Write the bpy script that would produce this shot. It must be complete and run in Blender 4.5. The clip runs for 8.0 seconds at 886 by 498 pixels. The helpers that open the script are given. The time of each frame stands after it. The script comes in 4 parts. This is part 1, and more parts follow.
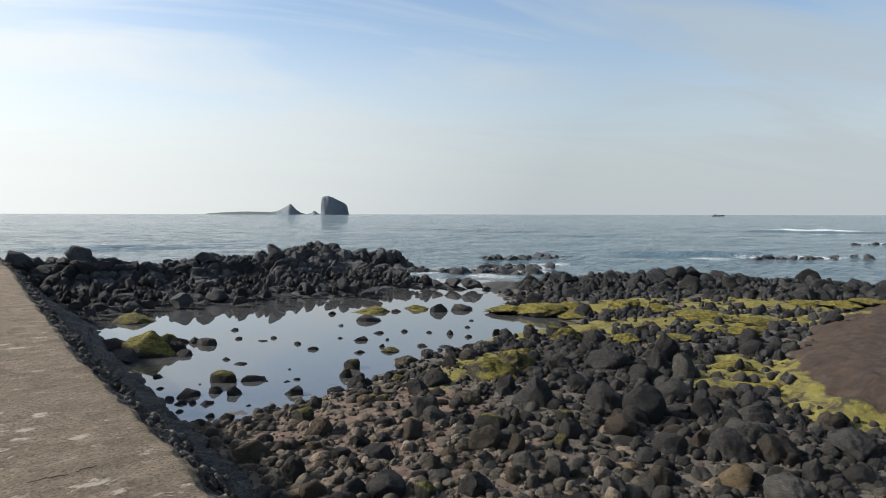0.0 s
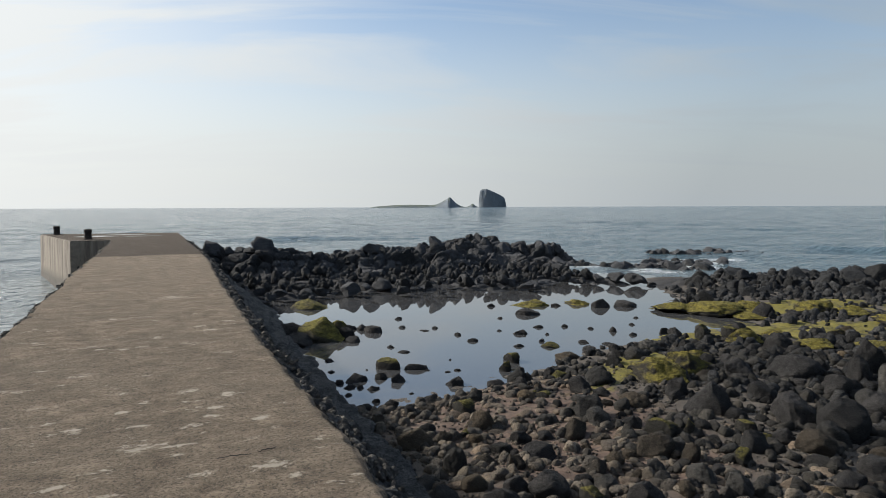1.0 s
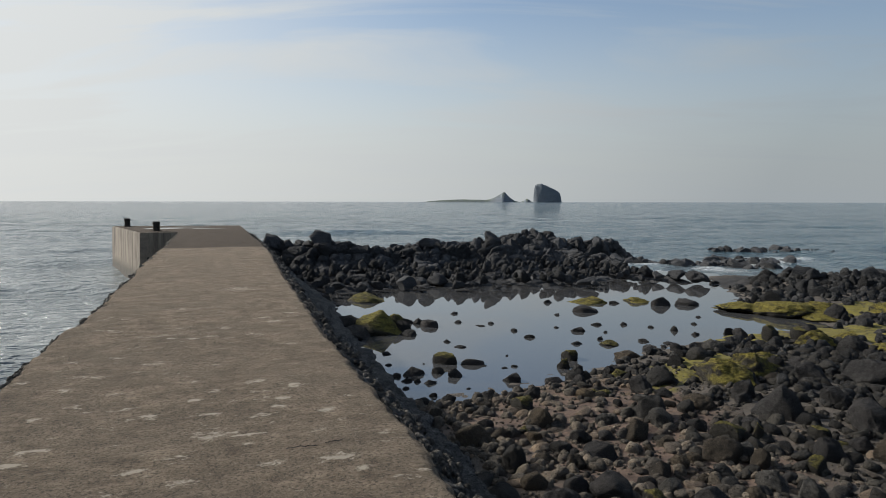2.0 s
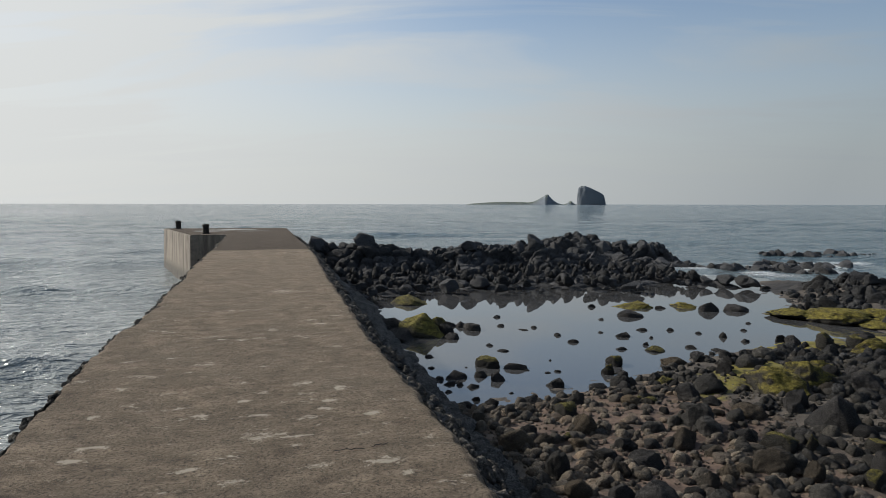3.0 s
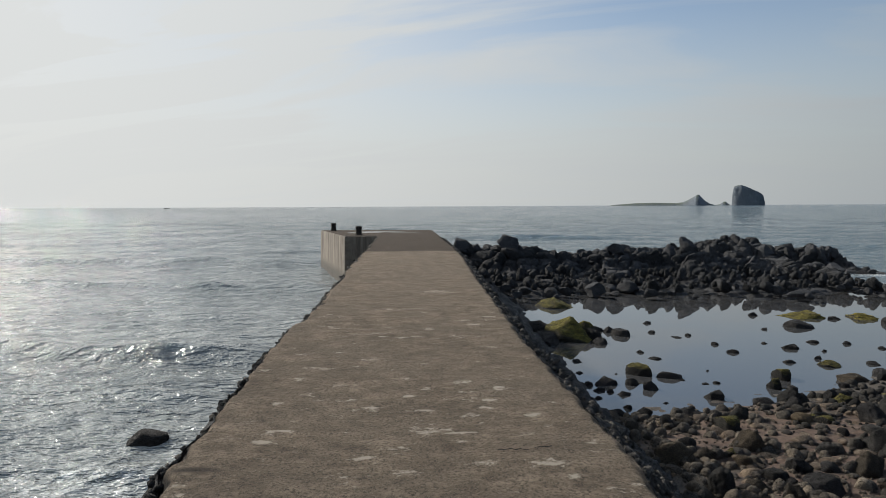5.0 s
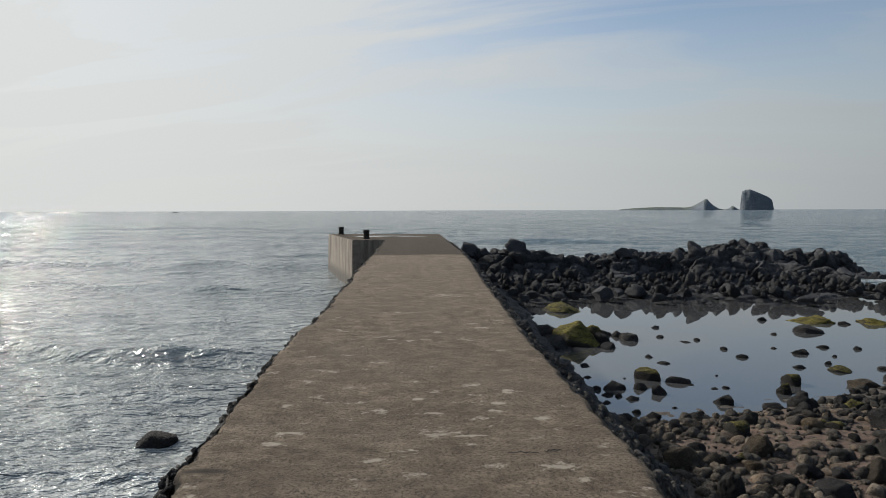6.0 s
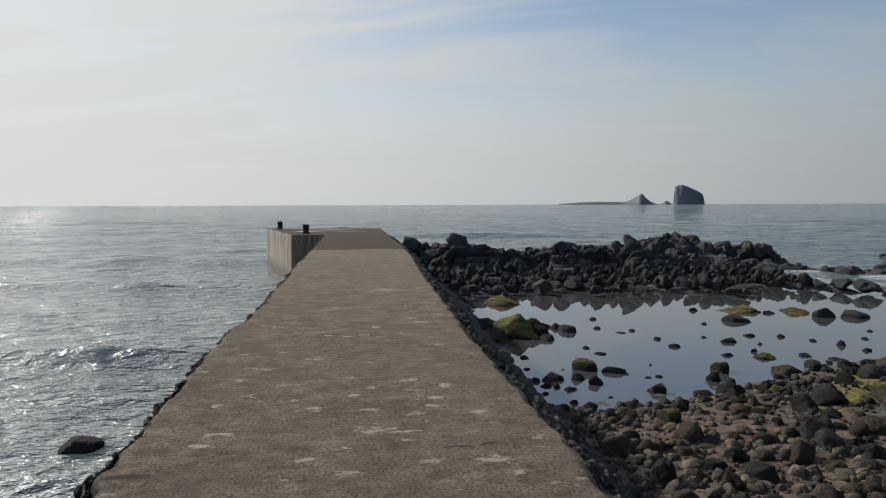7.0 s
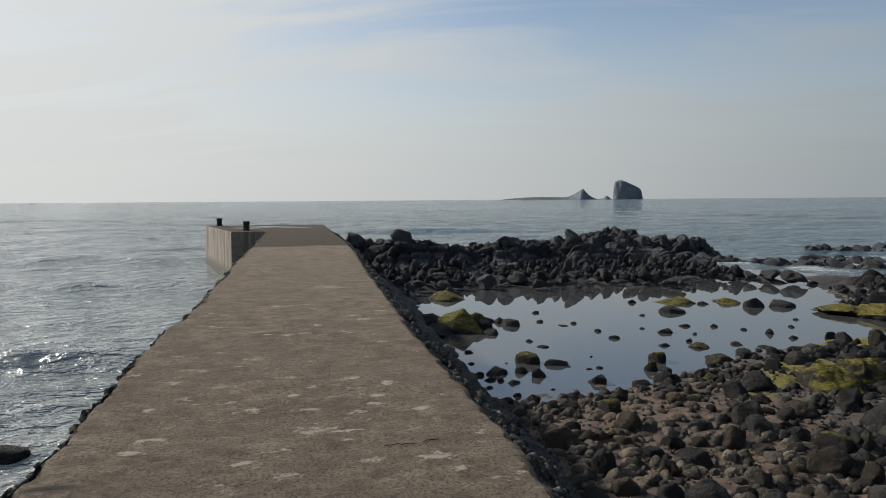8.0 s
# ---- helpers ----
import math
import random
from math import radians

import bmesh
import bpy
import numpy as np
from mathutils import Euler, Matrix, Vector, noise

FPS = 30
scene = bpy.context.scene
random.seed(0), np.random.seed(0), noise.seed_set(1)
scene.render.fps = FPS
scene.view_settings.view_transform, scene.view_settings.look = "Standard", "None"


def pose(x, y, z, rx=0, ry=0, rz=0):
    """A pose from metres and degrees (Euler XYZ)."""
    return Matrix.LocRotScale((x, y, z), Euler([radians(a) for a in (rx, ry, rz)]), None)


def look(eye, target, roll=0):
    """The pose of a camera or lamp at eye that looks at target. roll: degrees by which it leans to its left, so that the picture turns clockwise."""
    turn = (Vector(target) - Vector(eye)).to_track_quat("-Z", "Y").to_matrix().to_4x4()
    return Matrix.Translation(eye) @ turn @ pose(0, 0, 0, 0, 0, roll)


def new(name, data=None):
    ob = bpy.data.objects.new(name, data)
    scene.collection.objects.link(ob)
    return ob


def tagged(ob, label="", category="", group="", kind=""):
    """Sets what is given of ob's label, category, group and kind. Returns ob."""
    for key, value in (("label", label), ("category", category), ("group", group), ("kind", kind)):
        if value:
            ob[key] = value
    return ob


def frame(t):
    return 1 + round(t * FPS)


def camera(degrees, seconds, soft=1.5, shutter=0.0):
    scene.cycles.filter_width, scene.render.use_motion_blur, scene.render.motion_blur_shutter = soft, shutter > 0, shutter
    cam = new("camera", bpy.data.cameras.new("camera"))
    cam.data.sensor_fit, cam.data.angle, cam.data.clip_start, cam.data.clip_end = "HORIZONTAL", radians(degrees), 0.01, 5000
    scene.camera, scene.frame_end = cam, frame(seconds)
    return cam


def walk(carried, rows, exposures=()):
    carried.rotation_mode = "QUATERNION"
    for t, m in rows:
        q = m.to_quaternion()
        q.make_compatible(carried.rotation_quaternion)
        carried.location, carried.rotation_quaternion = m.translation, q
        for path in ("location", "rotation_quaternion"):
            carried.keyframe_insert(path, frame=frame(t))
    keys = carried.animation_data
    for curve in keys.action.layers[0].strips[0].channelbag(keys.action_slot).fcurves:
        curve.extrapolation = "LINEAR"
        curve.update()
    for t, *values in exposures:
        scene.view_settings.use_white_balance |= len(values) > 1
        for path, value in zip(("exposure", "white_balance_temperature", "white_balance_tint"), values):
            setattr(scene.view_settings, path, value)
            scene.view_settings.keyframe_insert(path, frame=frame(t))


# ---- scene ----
from mathutils import kdtree

cam = camera(68.1, 8.0, soft=0.8)
PATH = [
    (0, (0.241, 0.504, 1.581), (1.462, 2.084, 1.474), 0.1),
    (0.5, (0.284, 0.643, 1.573), (1.267, 2.381, 1.459), -0.1),
    (1, (0.282, 0.724, 1.57), (1.094, 2.547, 1.441), -0.2),
    (1.5, (0.26, 0.761, 1.566), (1.031, 2.6, 1.417), 0.1),
    (2, (0.214, 0.79, 1.573), (0.874, 2.673, 1.428), 0.1),
    (3.5, (0.182, 0.777, 1.605), (0.711, 2.7, 1.465), 0.1),
    (4, (0.147, 0.776, 1.607), (0.599, 2.718, 1.459), -0.1),
    (4.5, (0.069, 0.761, 1.615), (0.238, 2.748, 1.47), -0.5),
    (6, (0.002, 0.743, 1.605), (0.099, 2.738, 1.486), -0.2),
    (6.5, (0.026, 0.761, 1.599), (0.189, 2.751, 1.476), -0.2),
    (7, (0.061, 0.804, 1.59), (0.332, 2.781, 1.454), -0.2),
    (7.5, (0.089, 0.819, 1.603), (0.466, 2.779, 1.47), -0.2),
    (8, (0.1, 0.833, 1.589), (0.535, 2.779, 1.439), -0.4),
]
walk(cam, [(t, look(eye, target, roll)) for t, eye, target, roll in PATH],
     exposures=[(0, 1.06), (0.5, 0.98), (1, 0.80), (1.5, 0.61), (2, 0.51), (3.5, 0.45), (4.5, 0.44), (6, 0.40), (8, 0.41)])

# ---- sky and sun ----
SUN_AZ, SUN_EL = -45.0, 31.0   # degrees: left of the pier's line, above the horizon
world = bpy.data.worlds.new("sky")
scene.world = world
world.use_nodes = True
wn, wl = world.node_tree.nodes, world.node_tree.links
wn.clear()


def wnode(kind, **values):
    n = wn.new(kind)
    for key, value in values.items():
        n.inputs[key.replace("_", " ")].default_value = value
    return n


sky = wn.new("ShaderNodeTexSky")
sky.sky_type, sky.sun_disc = "NISHITA", False
sky.sun_elevation, sky.sun_rotation = radians(SUN_EL), radians(SUN_AZ)
sky.air_density, sky.dust_density, sky.ozone_density, sky.altitude = 1.0, 0.8, 1.2, 0
spot = wn.new("ShaderNodeTexCoord")
# thin streaks of high cloud, flattened towards the horizon
split = wn.new("ShaderNodeSeparateXYZ")
wl.new(spot.outputs["Generated"], split.inputs[0])
lift = wn.new("ShaderNodeMath")
lift.operation, lift.inputs[1].default_value = "ADD", 0.16
wl.new(split.outputs["Z"], lift.inputs[0])
flat = []
for axis in "XY":
    d = wn.new("ShaderNodeMath")
    d.operation = "DIVIDE"
    wl.new(split.outputs[axis], d.inputs[0])
    wl.new(lift.outputs[0], d.inputs[1])
    flat.append(d)
plane = wn.new("ShaderNodeCombineXYZ")
wl.new(flat[0].outputs[0], plane.inputs["X"])
wl.new(flat[1].outputs[0], plane.inputs["Y"])
turn = wn.new("ShaderNodeMapping")
turn.inputs["Scale"].default_value = (0.45, 1.5, 1)
turn.inputs["Location"].default_value = (0.35, 0.2, 0)
drift = wn.new("ShaderNodeVectorRotate")
drift.rotation_type = "Z_AXIS"
drift.inputs["Angle"].default_value = radians(20)
wl.new(plane.outputs[0], drift.inputs["Vector"])
wl.new(drift.outputs[0], turn.inputs["Vector"])
puff = wnode("ShaderNodeTexNoise", Scale=1.1, Detail=7.0, Roughness=0.55, Distortion=0.7)
wl.new(turn.outputs[0], puff.inputs["Vector"])
veil = wn.new("ShaderNodeMapRange")
veil.inputs["From Min"].default_value, veil.inputs["From Max"].default_value = 0.45, 0.66
veil.inputs["To Min"].default_value, veil.inputs["To Max"].default_value = 0.05, 0.9
wl.new(puff.outputs["Fac"], veil.inputs["Value"])
# haze thickens towards the horizon
haze = wn.new("ShaderNodeMapRange")
haze.interpolation_type = "SMOOTHSTEP"
haze.inputs["From Min"].default_value, haze.inputs["From Max"].default_value = 0.02, 0.32
haze.inputs["To Min"].default_value, haze.inputs["To Max"].default_value = 0.97, 0.0
wl.new(split.outputs["Z"], haze.inputs["Value"])
# the cloud veil is brighter towards the sun
sunward = wn.new("ShaderNodeVectorMath")
sunward.operation = "DOT_PRODUCT"
SUN_WAY = Vector((math.sin(radians(SUN_AZ)) * math.cos(radians(SUN_EL)), math.cos(radians(SUN_AZ)) * math.cos(radians(SUN_EL)), math.sin(radians(SUN_EL))))
sunward.inputs[1].default_value = SUN_WAY
wl.new(spot.outputs["Generated"], sunward.inputs[0])
glow = wn.new("ShaderNodeMapRange")
glow.inputs["From Min"].default_value, glow.inputs["From Max"].default_value = 0.0, 1.0
glow.inputs["To Min"].default_value, glow.inputs["To Max"].default_value = 0.0, 1.0
wl.new(sunward.outputs["Value"], glow.inputs["Value"])
# and thicker there too
thin = wn.new("ShaderNodeMapRange")
thin.interpolation_type = "SMOOTHSTEP"
thin.inputs["From Min"].default_value, thin.inputs["From Max"].default_value = 0.45, 0.95
thin.inputs["To Min"].default_value, thin.inputs["To Max"].default_value = 0.0, 0.85
wl.new(sunward.outputs["Value"], thin.inputs["Value"])
spread = wn.new("ShaderNodeMath")
spread.operation = "ADD"
spread.use_clamp = True
wl.new(veil.outputs[0], spread.inputs[0])
wl.new(thin.outputs[0], spread.inputs[1])
cloud = wn.new("ShaderNodeMix")
cloud.data_type = "RGBA"
cloud.inputs["A"].default_value, cloud.inputs["B"].default_value = (2.55, 3.12, 3.65, 1), (6.9, 7.05, 7.0, 1)
wl.new(glow.outputs[0], cloud.inputs["Factor"])
blend = wn.new("ShaderNodeMix")
blend.data_type = "RGBA"
wl.new(spread.outputs[0], blend.inputs["Factor"])
wl.new(sky.outputs["Color"], blend.inputs["A"])
wl.new(cloud.outputs["Result"], blend.inputs["B"])
# warm sea haze over the horizon
mist = wn.new("ShaderNodeMix")
mist.data_type = "RGBA"
mist.inputs["A"].default_value, mist.inputs["B"].default_value = (2.95, 3.25, 3.43, 1), (7.0, 7.1, 6.95, 1)
wl.new(glow.outputs[0], mist.inputs["Factor"])
hazed = wn.new("ShaderNodeMix")
hazed.data_type = "RGBA"
wl.new(haze.outputs[0], hazed.inputs["Factor"])
wl.new(blend.outputs["Result"], hazed.inputs["A"])
wl.new(mist.outputs["Result"], hazed.inputs["B"])
back = wnode("ShaderNodeBackground", Strength=0.082)
wl.new(hazed.outputs["Result"], back.inputs["Color"])
wout = wn.new("ShaderNodeOutputWorld")
wl.new(back.outputs[0], wout.inputs["Surface"])

sun = new("sun", bpy.data.lights.new("sun", "SUN"))
sun.data.energy, sun.data.angle, sun.data.color = 3.9, radians(2.4), (1.0, 0.94, 0.85)
sun.matrix_world = look((0, 0, 0), -SUN_WAY)


# ---- materials ----
def material(name):
    m = bpy.data.materials.new(name)
    m.use_nodes = True
    nt = m.node_tree
    bsdf = nt.nodes["Principled BSDF"]
    return m, nt.nodes, nt.links, bsdf


def tex(nodes, links, scale, detail=6.0, rough=0.6, coord="Object", stretch=(1, 1, 1), distortion=0.0):
    """Noise in metres on the thing's own coordinates."""
    where = nodes.new("ShaderNodeTexCoord")
    m = nodes.new("ShaderNodeMapping")
    m.inputs["Scale"].default_value = stretch
    links.new(where.outputs[coord], m.inputs["Vector"])
    n = nodes.new("ShaderNodeTexNoise")
    n.inputs["Scale"].default_value, n.inputs["Detail"].default_value = scale, detail
    n.inputs["Roughness"].default_value, n.inputs["Distortion"].default_value = rough, distortion
    links.new(m.outputs[0], n.inputs["Vector"])
    return n.outputs["Fac"]


def span(nodes, links, value, a, b, lo=0.0, hi=1.0):
    r = nodes.new("ShaderNodeMapRange")
    r.inputs["From Min"].default_value, r.inputs["From Max"].default_value = a, b
    r.inputs["To Min"].default_value, r.inputs["To Max"].default_value = lo, hi
    links.new(value, r.inputs["Value"])
    return r.outputs[0]


def calc(nodes, links, op, a, b):
    n = nodes.new("ShaderNodeMath")
    n.operation = op
    for slot, v in zip(n.inputs, (a, b)):
        if isinstance(v, (int, float)):
            slot.default_value = v
        else:
            links.new(v, slot)
    return n.outputs[0]


def mix(nodes, links, fac, a, b):
    n = nodes.new("ShaderNodeMix")
    n.data_type = "RGBA"
    for slot, v in ((n.inputs["Factor"], fac), (n.inputs["A"], a), (n.inputs["B"], b)):
        if isinstance(v, (int, float)):
            slot.default_value = v
        elif isinstance(v, tuple):
            slot.default_value = (*v, 1)
        else:
            links.new(v, slot)
    return n.outputs["Result"]


def bump(nodes, links, bsdf, height_out, strength, distance, before=None):
    n = nodes.new("ShaderNodeBump")
    n.inputs["Distance"].default_value = distance
    if isinstance(strength, float):
        n.inputs["Strength"].default_value = strength
    else:
        links.new(strength, n.inputs["Strength"])
    links.new(height_out, n.inputs["Height"])
    if before:
        links.new(before, n.inputs["Normal"])
    links.new(n.outputs[0], bsdf.inputs["Normal"])
    return n.outputs[0]


def attribute(nodes, name):
    a = nodes.new("ShaderNodeAttribute")
    a.attribute_name = name
    return a.outputs["Fac"]


def upward(nodes, links):
    g = nodes.new("ShaderNodeNewGeometry")
    s = nodes.new("ShaderNodeSeparateXYZ")
    links.new(g.outputs["Normal"], s.inputs[0])
    return s.outputs["Z"]


def stone(name, dark, light, moss=None, moss_low=0.35, island=False, coord="Object", scale=1.0, rough=0.85, relief=1.0, grainy=1.0, cover_low=0.36):
    """Porous volcanic rock; moss: colour of weed on the upper faces."""
    m, n, l, b = material(name)
    big, fine = tex(n, l, 2.6 * scale, 5, 0.6, coord), tex(n, l, 13 * scale, 10, 0.78, coord)
    c = mix(n, l, span(n, l, big, 0.35, 0.68), dark, light)
    c = mix(n, l, span(n, l, fine, 0.47, 0.68, 0, 0.6 * grainy), c, tuple(min(1, 2.0 * v) for v in light))
    if island:
        g = n.new("ShaderNodeNewGeometry")
        chance = g.outputs["Random Per Island"]
    else:
        o = n.new("ShaderNodeObjectInfo")
        chance = o.outputs["Random"]
    hue = n.new("ShaderNodeHueSaturation")
    l.new(span(n, l, chance, 0, 1, 0.45 if island else 0.62, 1.8 if island else 1.5), hue.inputs["Value"])
    l.new(span(n, l, chance, 0, 1, 0.75, 1.25), hue.inputs["Saturation"])
    l.new(c, hue.inputs["Color"])
    c = hue.outputs[0]
    if moss:
        patch = tex(n, l, 3.5 * scale, 6, 0.65, coord)
        cover = calc(n, l, "MULTIPLY", span(n, l, upward(n, l), moss_low, moss_low + 0.3), span(n, l, patch, cover_low, cover_low + 0.16))
        tint = mix(n, l, span(n, l, fine, 0.38, 0.62), tuple(0.3 * v for v in moss), tuple(1.4 * v for v in moss))
        c = mix(n, l, cover, c, tint)
    v = n.new("ShaderNodeTexVoronoi")
    v.inputs["Scale"].default_value = 30 * scale
    where = n.new("ShaderNodeTexCoord")
    l.new(where.outputs[coord], v.inputs["Vector"])
    # pits: coloured darker here, and sunk by the last bump
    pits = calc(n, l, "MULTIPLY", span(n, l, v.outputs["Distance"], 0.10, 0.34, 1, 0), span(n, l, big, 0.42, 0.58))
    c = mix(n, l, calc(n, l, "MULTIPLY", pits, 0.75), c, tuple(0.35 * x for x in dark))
    grain = tex(n, l, 50 * scale, 6, 0.7, coord)
    speck = n.new("ShaderNodeHueSaturation")
    l.new(span(n, l, grain, 0.36, 0.64, 1 - 0.65 * grainy, 1 + 0.75 * grainy), speck.inputs["Value"])
    l.new(c, speck.inputs["Color"])
    l.new(speck.outputs[0], b.inputs["Base Color"])
    b.inputs["Roughness"].default_value = rough
    b.inputs["Specular IOR Level"].default_value = 0.25
    first = bump(n, l, b, fine, 1.0, 0.17 * relief / scale)
    second = bump(n, l, b, grain, 0.9, 0.045 * relief / scale, first)
    bump(n, l, b, pits, 0.8, -0.03 / scale, second)
    return m


MOSS = (0.165, 0.145, 0.040)
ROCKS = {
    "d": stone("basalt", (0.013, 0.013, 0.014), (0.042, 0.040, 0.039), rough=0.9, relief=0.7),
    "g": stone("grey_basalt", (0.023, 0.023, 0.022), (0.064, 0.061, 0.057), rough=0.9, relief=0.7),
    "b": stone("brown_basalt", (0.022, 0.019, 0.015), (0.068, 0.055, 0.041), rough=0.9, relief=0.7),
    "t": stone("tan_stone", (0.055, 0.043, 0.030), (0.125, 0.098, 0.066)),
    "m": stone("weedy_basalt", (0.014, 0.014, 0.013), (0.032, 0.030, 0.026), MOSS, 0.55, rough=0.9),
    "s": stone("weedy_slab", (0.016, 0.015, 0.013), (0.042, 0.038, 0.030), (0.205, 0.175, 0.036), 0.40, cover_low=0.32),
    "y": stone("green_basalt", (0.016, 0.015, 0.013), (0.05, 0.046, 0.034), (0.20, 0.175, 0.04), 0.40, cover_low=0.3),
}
ROCK_WORDS = {"d": "black porous", "g": "grey weathered", "b": "brownish black", "t": "tan weathered", "m": "weed-topped black", "s": "low green-topped", "y": "yellow-green weedy", "far": "black rough", "bank": "rounded shade-darkened"}
# Basalt lifted and blued: the hazy veil over shaded rock is put into its colour.
ROCKS["far"] = stone("hazed_ridge_basalt", (0.025, 0.027, 0.030), (0.052, 0.052, 0.054), rough=0.9, relief=0.4)
# Ridge basalt darkened for the bank: backlit shade put into its colour.
ROCKS["bank"] = stone("shaded_bank_basalt", (0.011, 0.012, 0.013), (0.033, 0.033, 0.034), rough=0.9, relief=0.6)
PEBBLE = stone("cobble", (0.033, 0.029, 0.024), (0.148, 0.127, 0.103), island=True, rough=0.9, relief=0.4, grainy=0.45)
# Darker cobbles: blacker stone, with shadows among the boulders put into the colour.
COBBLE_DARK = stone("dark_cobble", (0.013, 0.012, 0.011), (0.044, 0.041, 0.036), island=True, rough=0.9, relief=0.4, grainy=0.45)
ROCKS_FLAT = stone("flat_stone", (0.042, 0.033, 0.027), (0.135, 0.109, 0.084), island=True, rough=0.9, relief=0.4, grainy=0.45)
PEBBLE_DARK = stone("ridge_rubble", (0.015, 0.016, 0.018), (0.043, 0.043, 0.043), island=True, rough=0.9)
# Island rock paled to grey-blue: distance haze is put into this colour.
HAZED_ISLAND = stone("hazed_island_rock", (0.11, 0.14, 0.175), (0.20, 0.235, 0.275), (0.14, 0.17, 0.11), 0.7, scale=0.05)


def ground_material():
    m, n, l, b = material("beach_ground")
    big, mid, fine = tex(n, l, 0.8, 6), tex(n, l, 6, 8, 0.65), tex(n, l, 60, 6, 0.7)
    strip = tex(n, l, 2.2, 6, 0.6, "Object", (1.0, 3.2, 1), 1.2)
    sand = mix(n, l, span(n, l, mid, 0.35, 0.7), (0.072, 0.049, 0.038), (0.145, 0.101, 0.076))
    sand = mix(n, l, span(n, l, strip, 0.52, 0.66), sand, (0.058, 0.046, 0.039))
    gravel = mix(n, l, span(n, l, fine, 0.35, 0.7), (0.040, 0.036, 0.032), (0.118, 0.100, 0.083))
    c = mix(n, l, span(n, l, calc(n, l, "ADD", attribute(n, "sand"), calc(n, l, "MULTIPLY", mid, 0.7)), 0.55, 0.85), gravel, sand)
    dune = mix(n, l, span(n, l, strip, 0.4, 0.75), (0.030, 0.019, 0.013), (0.066, 0.043, 0.029))
    dune = mix(n, l, span(n, l, fine, 0.42, 0.65, 0, 0.5), dune, (0.034, 0.025, 0.018))
    c = mix(n, l, span(n, l, calc(n, l, "ADD", attribute(n, "dune"), calc(n, l, "MULTIPLY", mid, 0.3)), 0.55, 0.75), c, dune)
    black = mix(n, l, mid, (0.014, 0.014, 0.015), (0.045, 0.042, 0.04))
    c = mix(n, l, attribute(n, "rock"), c, black)
    weed = mix(n, l, span(n, l, mid, 0.3, 0.7), (0.090, 0.074, 0.022), (0.220, 0.195, 0.036))
    weed = mix(n, l, span(n, l, fine, 0.42, 0.62, 0, 0.6), weed, (0.045, 0.040, 0.016))
    hole = tex(n, l, 2.6, 7, 0.7, "Object", (1, 1, 1), 0.8)
    weed = mix(n, l, span(n, l, hole, 0.52, 0.62), weed, (0.035, 0.030, 0.020))
    c = mix(n, l, span(n, l, calc(n, l, "ADD", attribute(n, "moss"), calc(n, l, "MULTIPLY", mid, 0.8)), 0.62, 0.9), c, weed)
    l.new(c, b.inputs["Base Color"])
    b.inputs["Roughness"].default_value = 0.82
    b.inputs["Specular IOR Level"].default_value = 0.3
    first = bump(n, l, b, mid, 0.8, 0.06)
    bump(n, l, b, fine, 0.7, 0.015, first)
    return m


def concrete_material():
    m, n, l, b = material("pier_concrete")
    big, mid, fine = tex(n, l, 0.9, 6, 0.6), tex(n, l, 5.5, 10, 0.78, "Object", (0.85, 1.15, 1)), tex(n, l, 48, 8, 0.8)
    grit = tex(n, l, 150, 4, 0.75)
    c = mix(n, l, span(n, l, mid, 0.40, 0.62), (0.158, 0.122, 0.092), (0.385, 0.310, 0.235))
    c = mix(n, l, span(n, l, big, 0.38, 0.66, 0, 0.6), c, (0.230, 0.190, 0.149))
    stain = tex(n, l, 2.3, 9, 0.72, "Object", (0.8, 1.2, 1), 0.5)
    c = mix(n, l, span(n, l, stain, 0.46, 0.66, 0, 0.55), c, (0.108, 0.085, 0.066))
    c = mix(n, l, span(n, l, fine, 0.49, 0.57, 0, 0.85), c, (0.062, 0.056, 0.044))
    c = mix(n, l, span(n, l, grit, 0.54, 0.62, 0, 0.75), c, (0.40, 0.34, 0.27))
    blot = tex(n, l, 14, 9, 0.8, "Object", (0.8, 1.3, 1), 0.6)
    pale = calc(n, l, "ADD", attribute(n, "pale"), calc(n, l, "MULTIPLY", calc(n, l, "SUBTRACT", blot, 0.53), 4.6))
    c = mix(n, l, span(n, l, pale, 0.40, 0.72, 0, 0.9), c, (0.55, 0.49, 0.405))
    c = mix(n, l, span(n, l, attribute(n, "worn"), 0.3, 1.0), c, mix(n, l, span(n, l, fine, 0.4, 0.62), (0.020, 0.019, 0.019), (0.095, 0.086, 0.076)))
    damp = span(n, l, attribute(n, "damp"), 0.2, 0.8)
    c = mix(n, l, calc(n, l, "MULTIPLY", damp, 0.78), c, (0.050, 0.041, 0.035))
    l.new(c, b.inputs["Base Color"])
    b.inputs["Roughness"].default_value = 0.95
    b.inputs["Specular IOR Level"].default_value = 0.12
    first = bump(n, l, b, mid, 0.5, 0.03)
    second = bump(n, l, b, fine, 1.0, 0.06, first)
    bump(n, l, b, grit, 0.7, 0.008, second)
    return m


